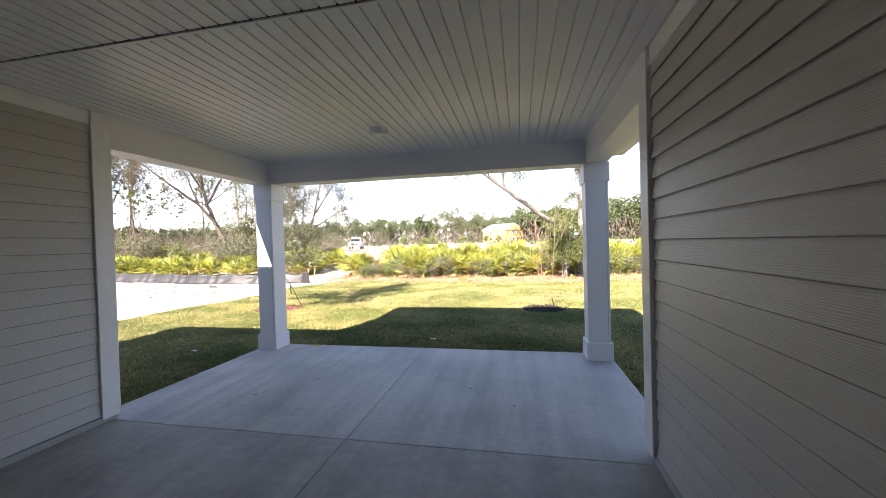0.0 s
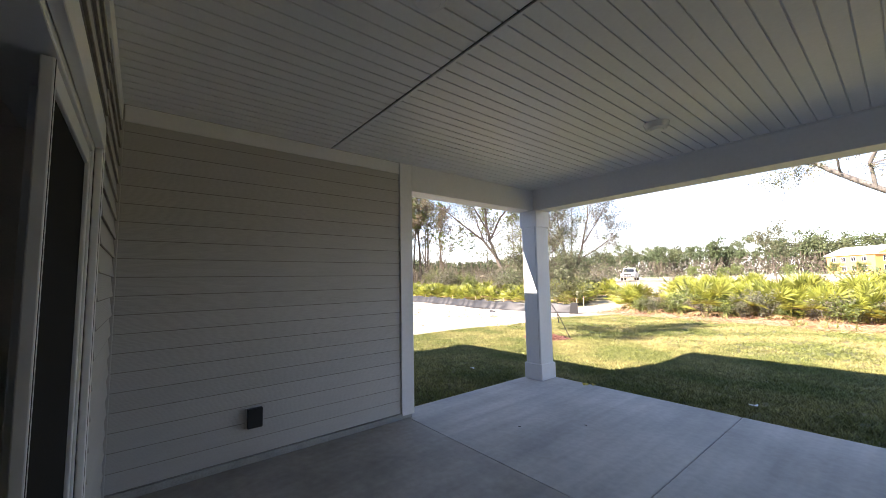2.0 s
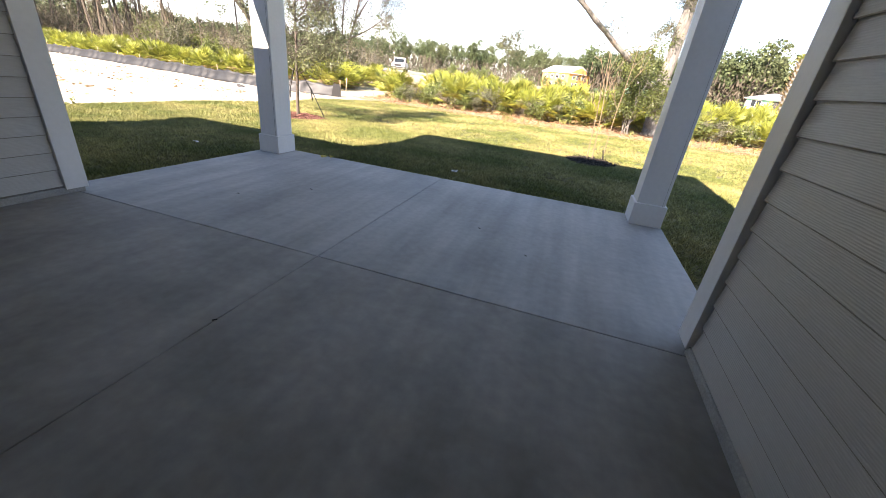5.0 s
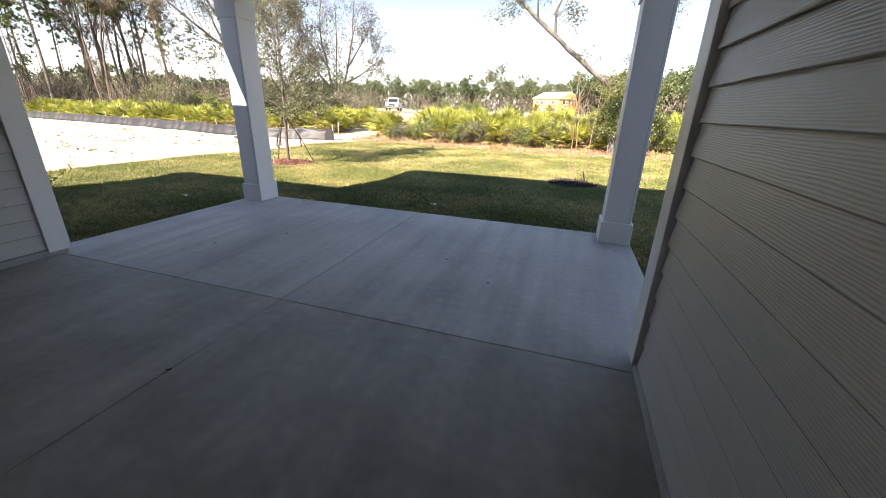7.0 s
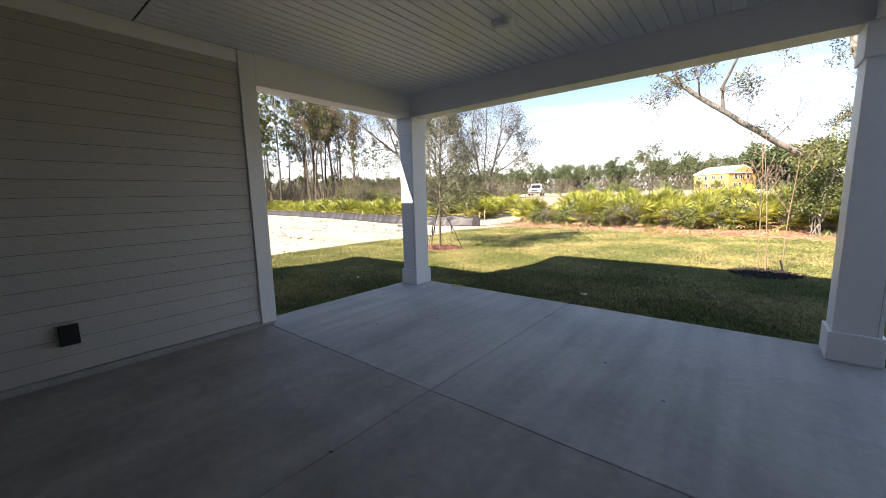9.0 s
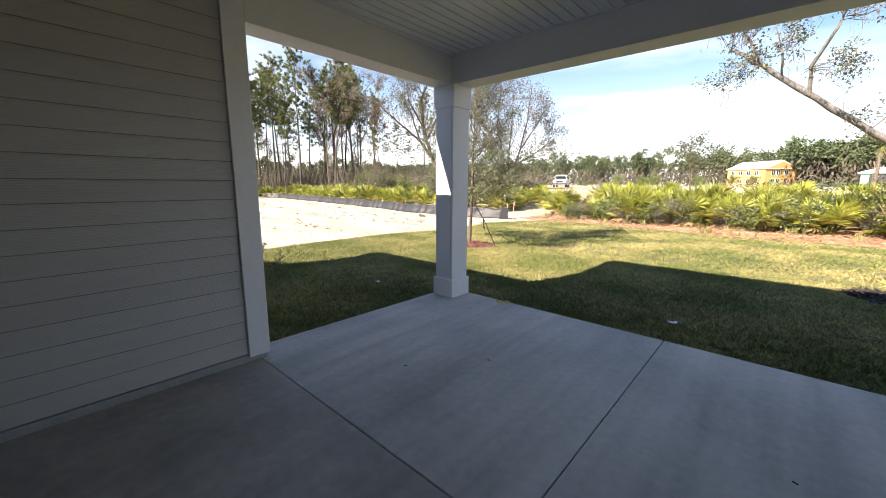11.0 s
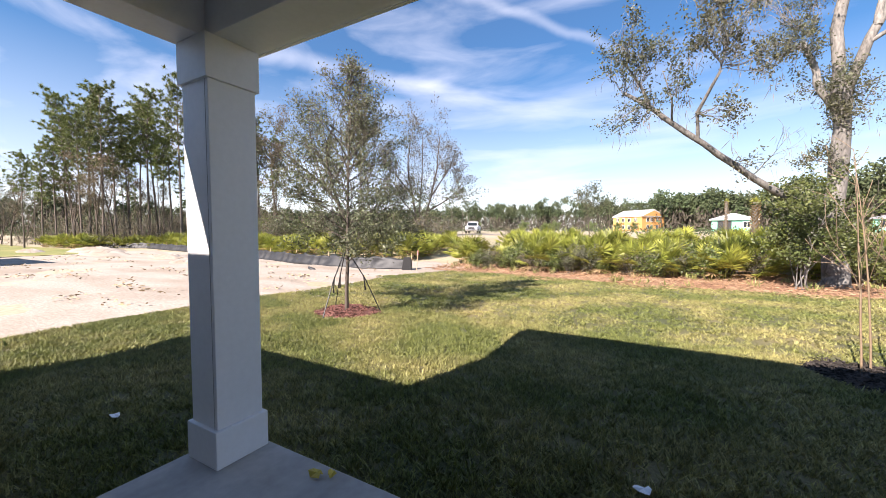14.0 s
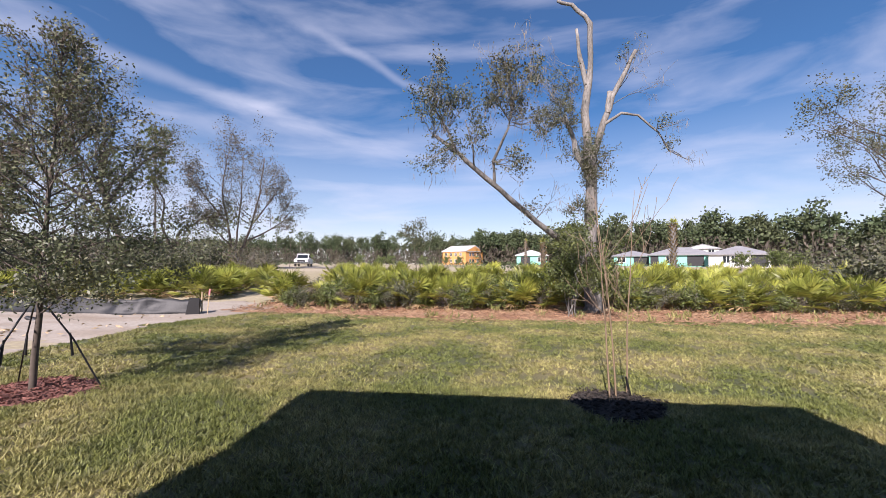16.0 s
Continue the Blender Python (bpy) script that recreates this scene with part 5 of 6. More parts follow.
def build_grass():
    """Blades of the lawn, denser near the porch."""
    rng = np.random.default_rng(4)
    out = []
    for n, x0, x1, y0, y1, ln, w in ((75000, -5.6, -0.25, 2.5, 4.97, 0.046, 0.0065), (40000, 4.74, 8.5, 2.5, 4.97, 0.046, 0.0065), (330000, -5.6, 8.5, 4.97, 9.2, 0.046, 0.007), (230000, -5.8, 17, 9.2, 15.6, 0.042, 0.010)):
        tufts = np.stack([rng.uniform(x0, x1, n // 10), rng.uniform(y0, y1, n // 10)], 1)
        p = tufts[rng.integers(0, n // 10, n)] + rng.normal(0, 0.016 + w, (n, 2))
        keep = np.array([lawn_here(a, b) and ((a + 2.65) / 0.62) ** 2 + ((b - 8.5) / 0.55) ** 2 > 1 and ((a - 4.15) / 0.5) ** 2 + ((b - 8.78) / 0.46) ** 2 > 1 and ((a + 3.98) / 0.92) ** 2 + ((b - 3.22) / 0.77) ** 2 > 1 for a, b in p])
        p = p[keep]
        n = len(p)
        z = np.full((n, 1), height(0, 0) + 0.012)
        base = np.concatenate([p, z], 1)
        a = rng.uniform(0, 2 * np.pi, n)
        side = np.stack([np.cos(a), np.sin(a), np.zeros(n)], 1) * w
        tip = base + np.stack([rng.normal(0, 0.03, n), rng.normal(0, 0.03, n), ln * rng.uniform(0.5, 1.2, n)], 1)
        out.append(np.stack([base - side, base + side, tip], 1).reshape(-1, 3))
    v = np.concatenate(out)
    me = bpy.data.meshes.new("lawn_grass")
    me.vertices.add(len(v))
    me.vertices.foreach_set("co", v.astype(np.float32).ravel())
    k = len(v) // 3
    me.loops.add(3 * k)
    me.loops.foreach_set("vertex_index", np.arange(3 * k, dtype=np.int32))
    me.polygons.add(k)
    me.polygons.foreach_set("loop_start", np.arange(0, 3 * k, 3, dtype=np.int32))
    me.update(calc_edges=True)
    me.materials.append(BLADE)
    tagged(new("lawn_grass", me), "short coarse lawn grass, green going straw yellow", "grass", kind="stuff")


def build_straw():
    """Loose needles and weeds over the pine straw bed."""
    rng = np.random.default_rng(6)
    P, W = [], []
    while len(P) < 22000:
        x, y = rng.uniform(-5.6, 24), rng.uniform(14, 18.6)
        far = 14.9 + 0.035 * x if x > 2 else 14.9 - (x - 2) * 0.18
        if far - 0.5 + 0.3 * math.sin(x * 2.1) < y < far + 3.4:
            P.append((x, y, height(x, y) + 0.03 + 0.05 * rng.uniform(0, 1) * (noise.noise((x, y, 0)) + 0.6)))
    tagged(raw("pine_straw", *leaf_mesh(P, 0.16, rng, 0.10, 0.01, 0.0, 0.25), STRAW_LOOSE), "loose reddish pine needles on the bed", "pine straw", kind="stuff")
    for k in range(150):
        x = rng.uniform(-5, 22)
        far = 14.9 + 0.035 * x if x > 2 else 14.9 - (x - 2) * 0.18
        c = Vector((x, far + rng.uniform(-0.2, 2.6), height(0, 0) + 0.02))
        W += [c + Vector((rng.normal(0, 0.06), rng.normal(0, 0.06), 0)) for i in range(12)]
    tagged(raw("weed_tufts", *leaf_mesh(W, 0.20, rng, 0.12, 0.01, -2.0), BLADE), "sparse grass tufts in the pine straw", "weeds", kind="stuff")


STRAW_LOOSE = material("loose_pine_needle", (0.27, 0.155, 0.09), 0.9, vary=0.3, island=0.5, bump=0.0, coarse=1.0, blotch=0.6, tint=(0.42, 0.31, 0.19))
BLADE = material("grass_blade", (0.132, 0.152, 0.038), 0.6, vary=0.4, fine=9.0, coarse=0.7, bump=0.0, tint=(0.36, 0.31, 0.125), blotch=0.85, low=0.41, high=0.68, island=0.5, two_sided=0.1)

build_palmettos()
build_shrubs()
build_oak()
build_yard_trees()
build_grove()
build_palms()
build_far_trees()
build_grass()
build_straw()


# ---- things in the yard and beyond ----
FABRIC = material("black_silt_fabric", (0.012, 0.013, 0.015), 0.58, vary=0.25, fine=18, coarse=2.5, bump=0.5, blotch=0.6, tint=(0.026, 0.028, 0.031))
STAKE = material("raw_wood_stake", (0.42, 0.32, 0.2), 0.8, vary=0.25, fine=30, bump=0.3)
STEEL = material("grey_painted_steel", (0.14, 0.145, 0.155), 0.45, metal=0.3, vary=0.06, fine=30, bump=0.05)
GRILLE = material("dark_coil_guard", (0.035, 0.035, 0.037), 0.5, metal=0.3, vary=0.1)
PAPER = material("white_label", (0.75, 0.76, 0.78), 0.5, vary=0.03, bump=0)
LABEL_RED = material("red_print", (0.45, 0.06, 0.05), 0.5, vary=0.03, bump=0)
LABEL_DARK = material("grey_print", (0.18, 0.18, 0.20), 0.5, vary=0.03, bump=0)
PVC = material("white_pvc", (0.72, 0.71, 0.68), 0.4, vary=0.06, fine=30, bump=0.02, blotch=0.2)
PINK = material("faded_pink_ribbon", (0.62, 0.22, 0.24), 0.6, vary=0.1, bump=0.1)
YELLOW = material("yellow_plastic_film", (0.55, 0.42, 0.05), 0.45, vary=0.1, bump=0.1)
SHEATH_ORANGE = material("orange_wood_sheathing", (0.60, 0.30, 0.10), 0.8, vary=0.1, fine=4, coarse=0.5, bump=0.1, blotch=0.3, tint=(0.50, 0.27, 0.09))
SHEATH_GREEN = material("mint_green_sheathing", (0.20, 0.50, 0.40), 0.7, vary=0.08, fine=4, coarse=0.5, bump=0.1, blotch=0.3, tint=(0.28, 0.55, 0.46))
HOUSE_WHITE = material("white_house_wrap", (0.68, 0.68, 0.66), 0.7, vary=0.05, fine=4, bump=0.05, blotch=0.15)
ROOF_GREY = material("grey_roof", (0.24, 0.24, 0.25), 0.85, vary=0.15, fine=6, coarse=0.6, bump=0.2, blotch=0.3)
ROOF_PALE = material("pale_underlay_roof", (0.50, 0.50, 0.50), 0.7, vary=0.08, fine=5, bump=0.1, blotch=0.2)
DARK = material("dark_interior", (0.02, 0.02, 0.022), 0.6, vary=0.1, bump=0)
CAR_WHITE = material("white_car_paint", (0.74, 0.74, 0.75), 0.2, vary=0.01, bump=0)
CAR_GLASS = material("dark_car_glass", (0.02, 0.025, 0.03), 0.05, vary=0.02, bump=0)
TYRE = material("black_tyre", (0.02, 0.02, 0.02), 0.8, vary=0.1)
CHROME = material("chrome", (0.6, 0.6, 0.62), 0.15, metal=1.0, vary=0.02, bump=0)
LAMP_CLEAR = material("clear_lamp", (0.6, 0.6, 0.62), 0.1, vary=0.02, bump=0)


def build_silt_fence():
    f = tagged(empty("silt_fence"), "low sagging black silt fence along the sand lot", "fence")
    line = [(-5.80, 15.05), (-6.10, 15.60), (-8.0, 15.0), (-10.0, 14.95), (-12.6, 15.4), (-15.5, 16.1), (-19.5, 16.8), (-24.0, 17.6), (-30.0, 18.4), (-36.8, 19.3), (-40.5, 17.2)]
    rng = np.random.default_rng(14)
    V, F = [], []
    s = 0.0
    for i in range(len(line) - 1):
        a, b = Vector((*line[i], 0)), Vector((*line[i + 1], 0))
        n = max(4, int((b - a).length / 0.12))
        nrm = (b - a).normalized().cross(Vector((0, 0, 1)))
        for k in range(n + (i == len(line) - 2)):
            p = a.lerp(b, k / n)
            s += (b - a).length / n
            z = height(p.x, p.y)
            top = 0.50 - 0.07 * abs(math.sin(s * 1.45)) + 0.02 * math.sin(s * 9)
            for j in range(6):
                u = j / 5
                off = 0.05 * math.sin(s * 7 + 2.5 * u + math.sin(s * 2.3) * 2) * (0.3 + u * (1 - u) * 3) - 0.13 * (1 - u) ** 2 * 1.5
                q = p + nrm * off
                V.append((q.x, q.y, z - 0.02 + u * top))
    cols = len(V) // 6
    F = [(c * 6 + j, (c + 1) * 6 + j, (c + 1) * 6 + j + 1, c * 6 + j + 1) for c in range(cols - 1) for j in range(5)]
    ob = raw("fabric", V, F, FABRIC, f, smooth=True)
    so = ob.modifiers.new("thickness", "SOLIDIFY")
    so.thickness = 0.006
    zz = height(0, 0)
    part("end_flap", prism([(-0.22, zz - 0.03), (0.16, zz - 0.03), (0.13, zz + 0.50), (-0.12, zz + 0.52)], -0.01, 0.012, lambda u, v, w: (-5.86 + u, 15.0 + 0.3 * u + w, v)), BLACK, f, "folded black fabric end")
    for i in range(1, len(line) - 1):
        a, b = Vector((*line[i], 0)), Vector((*line[i + 1], 0))
        for k in range(max(1, int((b - a).length / 2.1))):
            p = a.lerp(b, k / max(1, int((b - a).length / 2.1)))
            nrm = (b - a).normalized().cross(Vector((0, 0, 1)))
            p += nrm * 0.07
            z = height(p.x, p.y)
            part("stake", block(p.x - 0.016, p.x + 0.016, p.y - 0.016, p.y + 0.016, z - 0.05, z + 0.56 + rng.uniform(-0.05, 0.1), 0.003), STAKE, f)


def build_condenser(x, y, rz, z, label):
    c = empty("air_conditioner", x, y, z, rz, label=label, category="air conditioner", group="outdoor condenser units")
    w, h = 0.37, 0.66
    part("pad", block(-0.46, 0.46, -0.46, 0.46, -0.02, 0.07, 0.012), CURB, c, "grey concrete pad")
    part("coil", block(-w + 0.03, w - 0.03, -w + 0.03, w - 0.03, 0.09, h - 0.02), GRILLE, c)
    for sx in (-1, 1):
        for sy in (-1, 1):
            part("corner_post", block(sx * w - 0.035 * (sx > 0), sx * w + 0.035 * (sx < 0), sy * w - 0.035 * (sy > 0), sy * w + 0.035 * (sy < 0), 0.075, h, 0.006), STEEL, c)
    part("base_pan", block(-w, w, -w, w, 0.072, 0.12, 0.006), STEEL, c)
    part("service_panel", block(w - 0.012, w + 0.004, -w + 0.035, -w + 0.27, 0.12, h, 0.004), STEEL, c)
    bm = bmesh.new()
    for k in range(22):
        zz = 0.14 + k * 0.022
        block(w - 0.012, w - 0.004, -w + 0.27, w - 0.035, zz, zz + 0.006, bm=bm)
        for a, b, p, q in ((-w + 0.035, w - 0.035, w - 0.012, w - 0.004), (-w + 0.035, w - 0.035, -w + 0.004, -w + 0.012)):
            block(a, b, p, q, zz, zz + 0.006, bm=bm)
    part("louvre_guard", bm, GRILLE, c)
    bm = bmesh.new()
    ring = []
    for r0, zz in ((0.375, h), (0.37, h + 0.05), (0.345, h + 0.07), (0.30, h + 0.065), (0.295, h + 0.01)):
        pts = []
        for k in range(40):
            a = 2 * math.pi * k / 40
            e = 5 if r0 > 0.33 else 2
            q = (abs(math.cos(a)) ** e + abs(math.sin(a)) ** e) ** (-1 / e)
            pts.append((r0 * q * math.cos(a), r0 * q * math.sin(a), zz))
        ring.append(pts)
    part("top_cover", lofted(ring, False), STEEL, c, smooth=True)
    V, F = [], []
    for r in (0.06, 0.11, 0.16, 0.21, 0.26, 0.295):
        tube(V, F, [Vector((r * math.cos(6.2832 * k / 32), r * math.sin(6.2832 * k / 32), h + 0.055 + 0.03 * (1 - r / 0.3))) for k in range(33)], [0.003] * 33, 4)
    for k in range(10):
        a = 6.2832 * k / 10
        tube(V, F, [Vector((0.05 * math.cos(a), 0.05 * math.sin(a), h + 0.083)), Vector((0.30 * math.cos(a), 0.30 * math.sin(a), h + 0.05))], [0.003] * 2, 4)
    raw("fan_guard", V, F, GRILLE, c)
    part("fan_motor", disc(0.07, 0.07, h - 0.1, h + 0.04, 16), GRILLE, c)
    for k in range(3):
        part("fan_blade", block(0.05, 0.28, -0.06, 0.06, h - 0.05, h - 0.044, m=pose(0, 0, 0, 0, 0, 120 * k)), STEEL, c)
    for y0, y1, z0, z1 in ((-w + 0.06, -w + 0.12, 0.30, 0.46), (-w + 0.15, -w + 0.25, 0.47, 0.56), (-w + 0.15, -w + 0.24, 0.33, 0.41)):
        s = part("sticker", block(w + 0.004, w + 0.006, y0, y1, z0, z1), PAPER, c, "white printed sticker")
        for k in range(4):
            zz = z1 - 0.016 - k * (z1 - z0 - 0.02) / 4
            part("print_bar", block(w + 0.0062, w + 0.0070, y0 + 0.008, y1 - 0.008 - 0.01 * (k % 3), zz - 0.006, zz), LABEL_RED if k == 0 else LABEL_DARK, s)


def build_small_yard_things():
    z = height(0, 0)
    # drain pipe elbow by the condenser
    c = empty("drain_pipe", -3.1, 3.1, z, label="white plastic drain pipe elbow in the bed", category="pipe")
    V, F = [], []
    tube(V, F, [Vector(p) for p in ((-0.05, -0.22, 0.10), (-0.03, -0.05, 0.12), (-0.02, 0.0, 0.10), (-0.01, 0.03, 0.05), (0, 0.03, -0.03))], [0.024] * 5, 12)
    raw("pipe", V, F, PVC, c, smooth=True)
    V, F = [], []
    tube(V, F, [Vector(p) for p in ((-0.045, -0.10, 0.113), (-0.035, -0.07, 0.117))], [0.030] * 2, 12)
    raw("collar", V, F, PVC, c, smooth=True)
    # loose cable on the grass
    V, F = [], []
    pts = [Vector((-2.9 + 0.55 * math.cos(a) * (1 + 0.2 * math.sin(3 * a)), 2.85 + 0.22 * math.sin(a), z + 0.05 + 0.015 * math.sin(5 * a))) for a in [0.25 * k for k in range(-4, 18)]]
    tube(V, F, pts, [0.003] * len(pts), 5)
    tagged(raw("cable", V, F, PVC, smooth=True), "loose thin white cable lying on grass", "cable")
    # stake and twiggy shrubs in the bed
    tagged(finish("marker_stake", disc(0.013, 0.011, 0, 0.55, 8, m=Matrix.Translation((-4.31, 3.83, z))), BLACK), "thin black stake beside a young shrub", "stake")
    def sprig(seed, x, y, stems, label):
        rng = np.random.default_rng(seed)
        t = empty("young_shrub", x, y, z, label=label, category="shrub", group="young shrubs in the mulch bed")
        V, F, P = [], [], []
        for dx, dy, h in stems:
            pts = wander(rng, Vector((dx * 0.05, dy * 0.05, -0.02)), Vector((dx, dy, 1)), h, 6, 0.06, 0.0)
            tube(V, F, pts, [0.006, 0.0055, 0.005, 0.004, 0.0035, 0.003, 0.002], 4)
            for i in range(2, 7):
                P += [pts[i].lerp(pts[i - 1], u) for u in (0.0, 0.3, 0.6) for k in range(2)]
        raw("trunk", V, F, TWIG, t)
        raw("foliage", *leaf_mesh(P, 0.055, rng, 0.6, 0.012), LEAF_GREEN, t)
    sprig(1, -4.05, 4.0, ((0.1, 0.2, 0.45), (-0.3, 0.1, 0.4), (0.3, 0.3, 0.38), (0.0, -0.2, 0.35), (-0.1, 0.4, 0.42), (0.2, 0, 0.3)), "small leafy shrub planted in dark mulch")
    sprig(2, -3.78, 4.05, ((0.5, 1.1, 0.62), (0.4, 0.9, 0.4)), "lone leaning shrub twig planted in mulch")
    sprig(3, -4.45, 3.75, ((0.1, 0.0, 0.2), (0.5, 0.3, 0.25), (-0.5, 0.4, 0.25), (0.7, -0.2, 0.2)), "low leafy shrub planted in dark mulch")
    sprig(4, -3.3, 2.95, ((0.1, 0.1, 0.25), (0.4, 0.3, 0.2), (-0.3, 0.4, 0.22)), "low leafy shrub planted in dark mulch")
    tagged(finish("valve_cap", disc(0.05, 0.04, 0, 0.06, 12, m=Matrix.Translation((-3.15, 2.62, z + 0.03))), LABEL_RED), "small dull red valve cap in mulch", "valve cap")
    # lath with a pink ribbon at the silt fence's end
    lath = empty("survey_stake", -5.52, 15.12, z, label="thin wooden survey stake with a pink ribbon", category="stake")
    part("lath", block(-0.012, 0.012, -0.005, 0.005, -0.04, 0.78, 0.002, m=pose(0, 0, 0, 0, 4, 20)), STAKE, lath)
    part("ribbon", block(-0.022, 0.022, -0.009, 0.009, 0.60, 0.76, 0.004, m=pose(0, 0, 0, 0, 4, 20)), PINK, lath, "faded pink ribbon")
    # scraps

    def scrap(x, y, zz, r, mat, seed, label):
        rng = np.random.default_rng(seed)
        V = [(x, y, zz + 0.02)]
        n = 9
        V += [(x + r * rng.uniform(0.5, 1.2) * math.cos(6.28 * k / n), y + r * rng.uniform(0.4, 1.0) * math.sin(6.28 * k / n), zz + rng.uniform(0.0, 0.035)) for k in range(n)]
        ob = tagged(raw("litter_scrap", V, [(0, 1 + k, 1 + (k + 1) % n) for k in range(n)], mat), label, "litter")
        so = ob.modifiers.new("thickness", "SOLIDIFY")
        so.thickness = 0.003
    scrap(-1.41, 4.67, z + 0.045, 0.05, PAPER, 1, "crumpled white paper scrap in the grass")
    scrap(2.2, 5.75, z + 0.045, 0.06, PAPER, 2, "crumpled white paper scrap in the grass")
    scrap(0.62, 4.86, 0.003, 0.05, YELLOW, 3, "torn yellow plastic film on the slab's edge")
    scrap(0.70, 4.90, 0.003, 0.03, YELLOW, 4, "torn yellow plastic film on the slab's edge")
    rng = np.random.default_rng(19)
    V, F, tt = [], [], []
    for k in range(7):
        a = rng.uniform(0, 6.28)
        grow(rng, V, F, tt, Vector((3.65, 6.5, z + 0.03)), Vector((math.cos(a), math.sin(a), 0.25)), 0.22, 0.004, 1, 3, 0.1, 0.0, 0.6, 0.5, 0.2, 3)
    tagged(raw("dry_twig", V, F, BRUSH), "dry grey twig lying on the lawn", "twig")
    for x, y in ((2.27, 1.63), (0.94, 3.1), (3.1, 3.55), (3.55, 3.2), (1.35, 3.6)):
        a = rng.uniform(0, 180)
        tagged(finish("pebble", block(-0.012, 0.012, -0.004, 0.004, 0.0, 0.004, 0.0015, m=pose(x, y, 0.0, 0, 0, a)), MULCH_DARK), "dark chip of debris on the slab", "debris", "chips on the slab")


def build_house(name, x, y, rz, w, d, h, rise, wall_mat, roof_mat, label, windows=(), opens=(), gable=False, over=0.5, base=None, group=""):
    """A house: windows (face, centre along, sill, width, height) on the front 'f' or side 's'; opens: dark doorways and porches."""
    z = height(x, y) - 0.1 if base is None else base
    o = empty(name, x, y, z, rz, label=label, category="house", group=group)
    part("wall", block(-w / 2, w / 2, -d / 2, d / 2, 0, h), wall_mat, o)
    a, b = w / 2 + over, d / 2 + over
    bm = bmesh.new()
    low = [bm.verts.new(p) for p in ((-a, -b, h - 0.2), (a, -b, h - 0.2), (a, b, h - 0.2), (-a, b, h - 0.2))]
    eave = [bm.verts.new(p) for p in ((-a, -b, h), (a, -b, h), (a, b, h), (-a, b, h))]
    if gable:
        ridge = [bm.verts.new((0, -b, h + rise)), bm.verts.new((0, b, h + rise))]
        bm.faces.new((eave[0], eave[1], ridge[0])), bm.faces.new((eave[2], eave[3], ridge[1]))
        bm.faces.new((eave[1], eave[2], ridge[1], ridge[0])), bm.faces.new((eave[3], eave[0], ridge[0], ridge[1]))
    else:
        k = max(0.3, a - b)
        ridge = [bm.verts.new((-k, 0, h + rise)), bm.verts.new((k, 0, h + rise))]
        bm.faces.new((eave[0], eave[1], ridge[1], ridge[0])), bm.faces.new((eave[2], eave[3], ridge[0], ridge[1]))
        bm.faces.new((eave[1], eave[2], ridge[1])), bm.faces.new((eave[3], eave[0], ridge[0]))
    for i in range(4):
        bm.faces.new((low[i], low[(i + 1) % 4], eave[(i + 1) % 4], eave[i]))
    bm.faces.new(low[::-1])
    part("roof", bm, roof_mat, o)
    if gable:
        g = bmesh.new()
        vs = [g.verts.new(p) for p in ((-a + 0.6, -b - 0.02, h + 0.02), (a - 0.6, -b - 0.02, h + 0.02), (0, -b - 0.02, h + rise - 0.35))]
        g.faces.new(vs)
        ex = bmesh.ops.extrude_face_region(g, geom=list(g.faces))["geom"]
        bmesh.ops.translate(g, verts=[q for q in ex if isinstance(q, bmesh.types.BMVert)], vec=(0, 0.1, 0))
        part("gable", g, wall_mat, o)

    def hole(nm, face, c, z0, ww, hh, frame):
        m = Matrix() if face == "f" else pose(0, 0, 0, 0, 0, -90)
        off = d / 2 if face == "f" else w / 2
        fr = part(nm, block(c - ww / 2 - 0.1, c + ww / 2 + 0.1, -off - 0.05, -off + 0.05, z0 - 0.1, z0 + hh + 0.1, m=m), frame, o)
        part("pane" if nm == "window" else "opening", block(c - ww / 2, c + ww / 2, -off - 0.07, -off, z0, z0 + hh, m=m), CAR_GLASS if nm == "window" else DARK, fr)
        if nm == "window":
            part("mullion", block(c - 0.04, c + 0.04, -off - 0.09, -off - 0.05, z0, z0 + hh, m=m), frame, fr)
    for q in windows:
        hole("window", *q, HOUSE_WHITE)
    for q in opens:
        hole("doorway", *q, wall_mat)
    return o


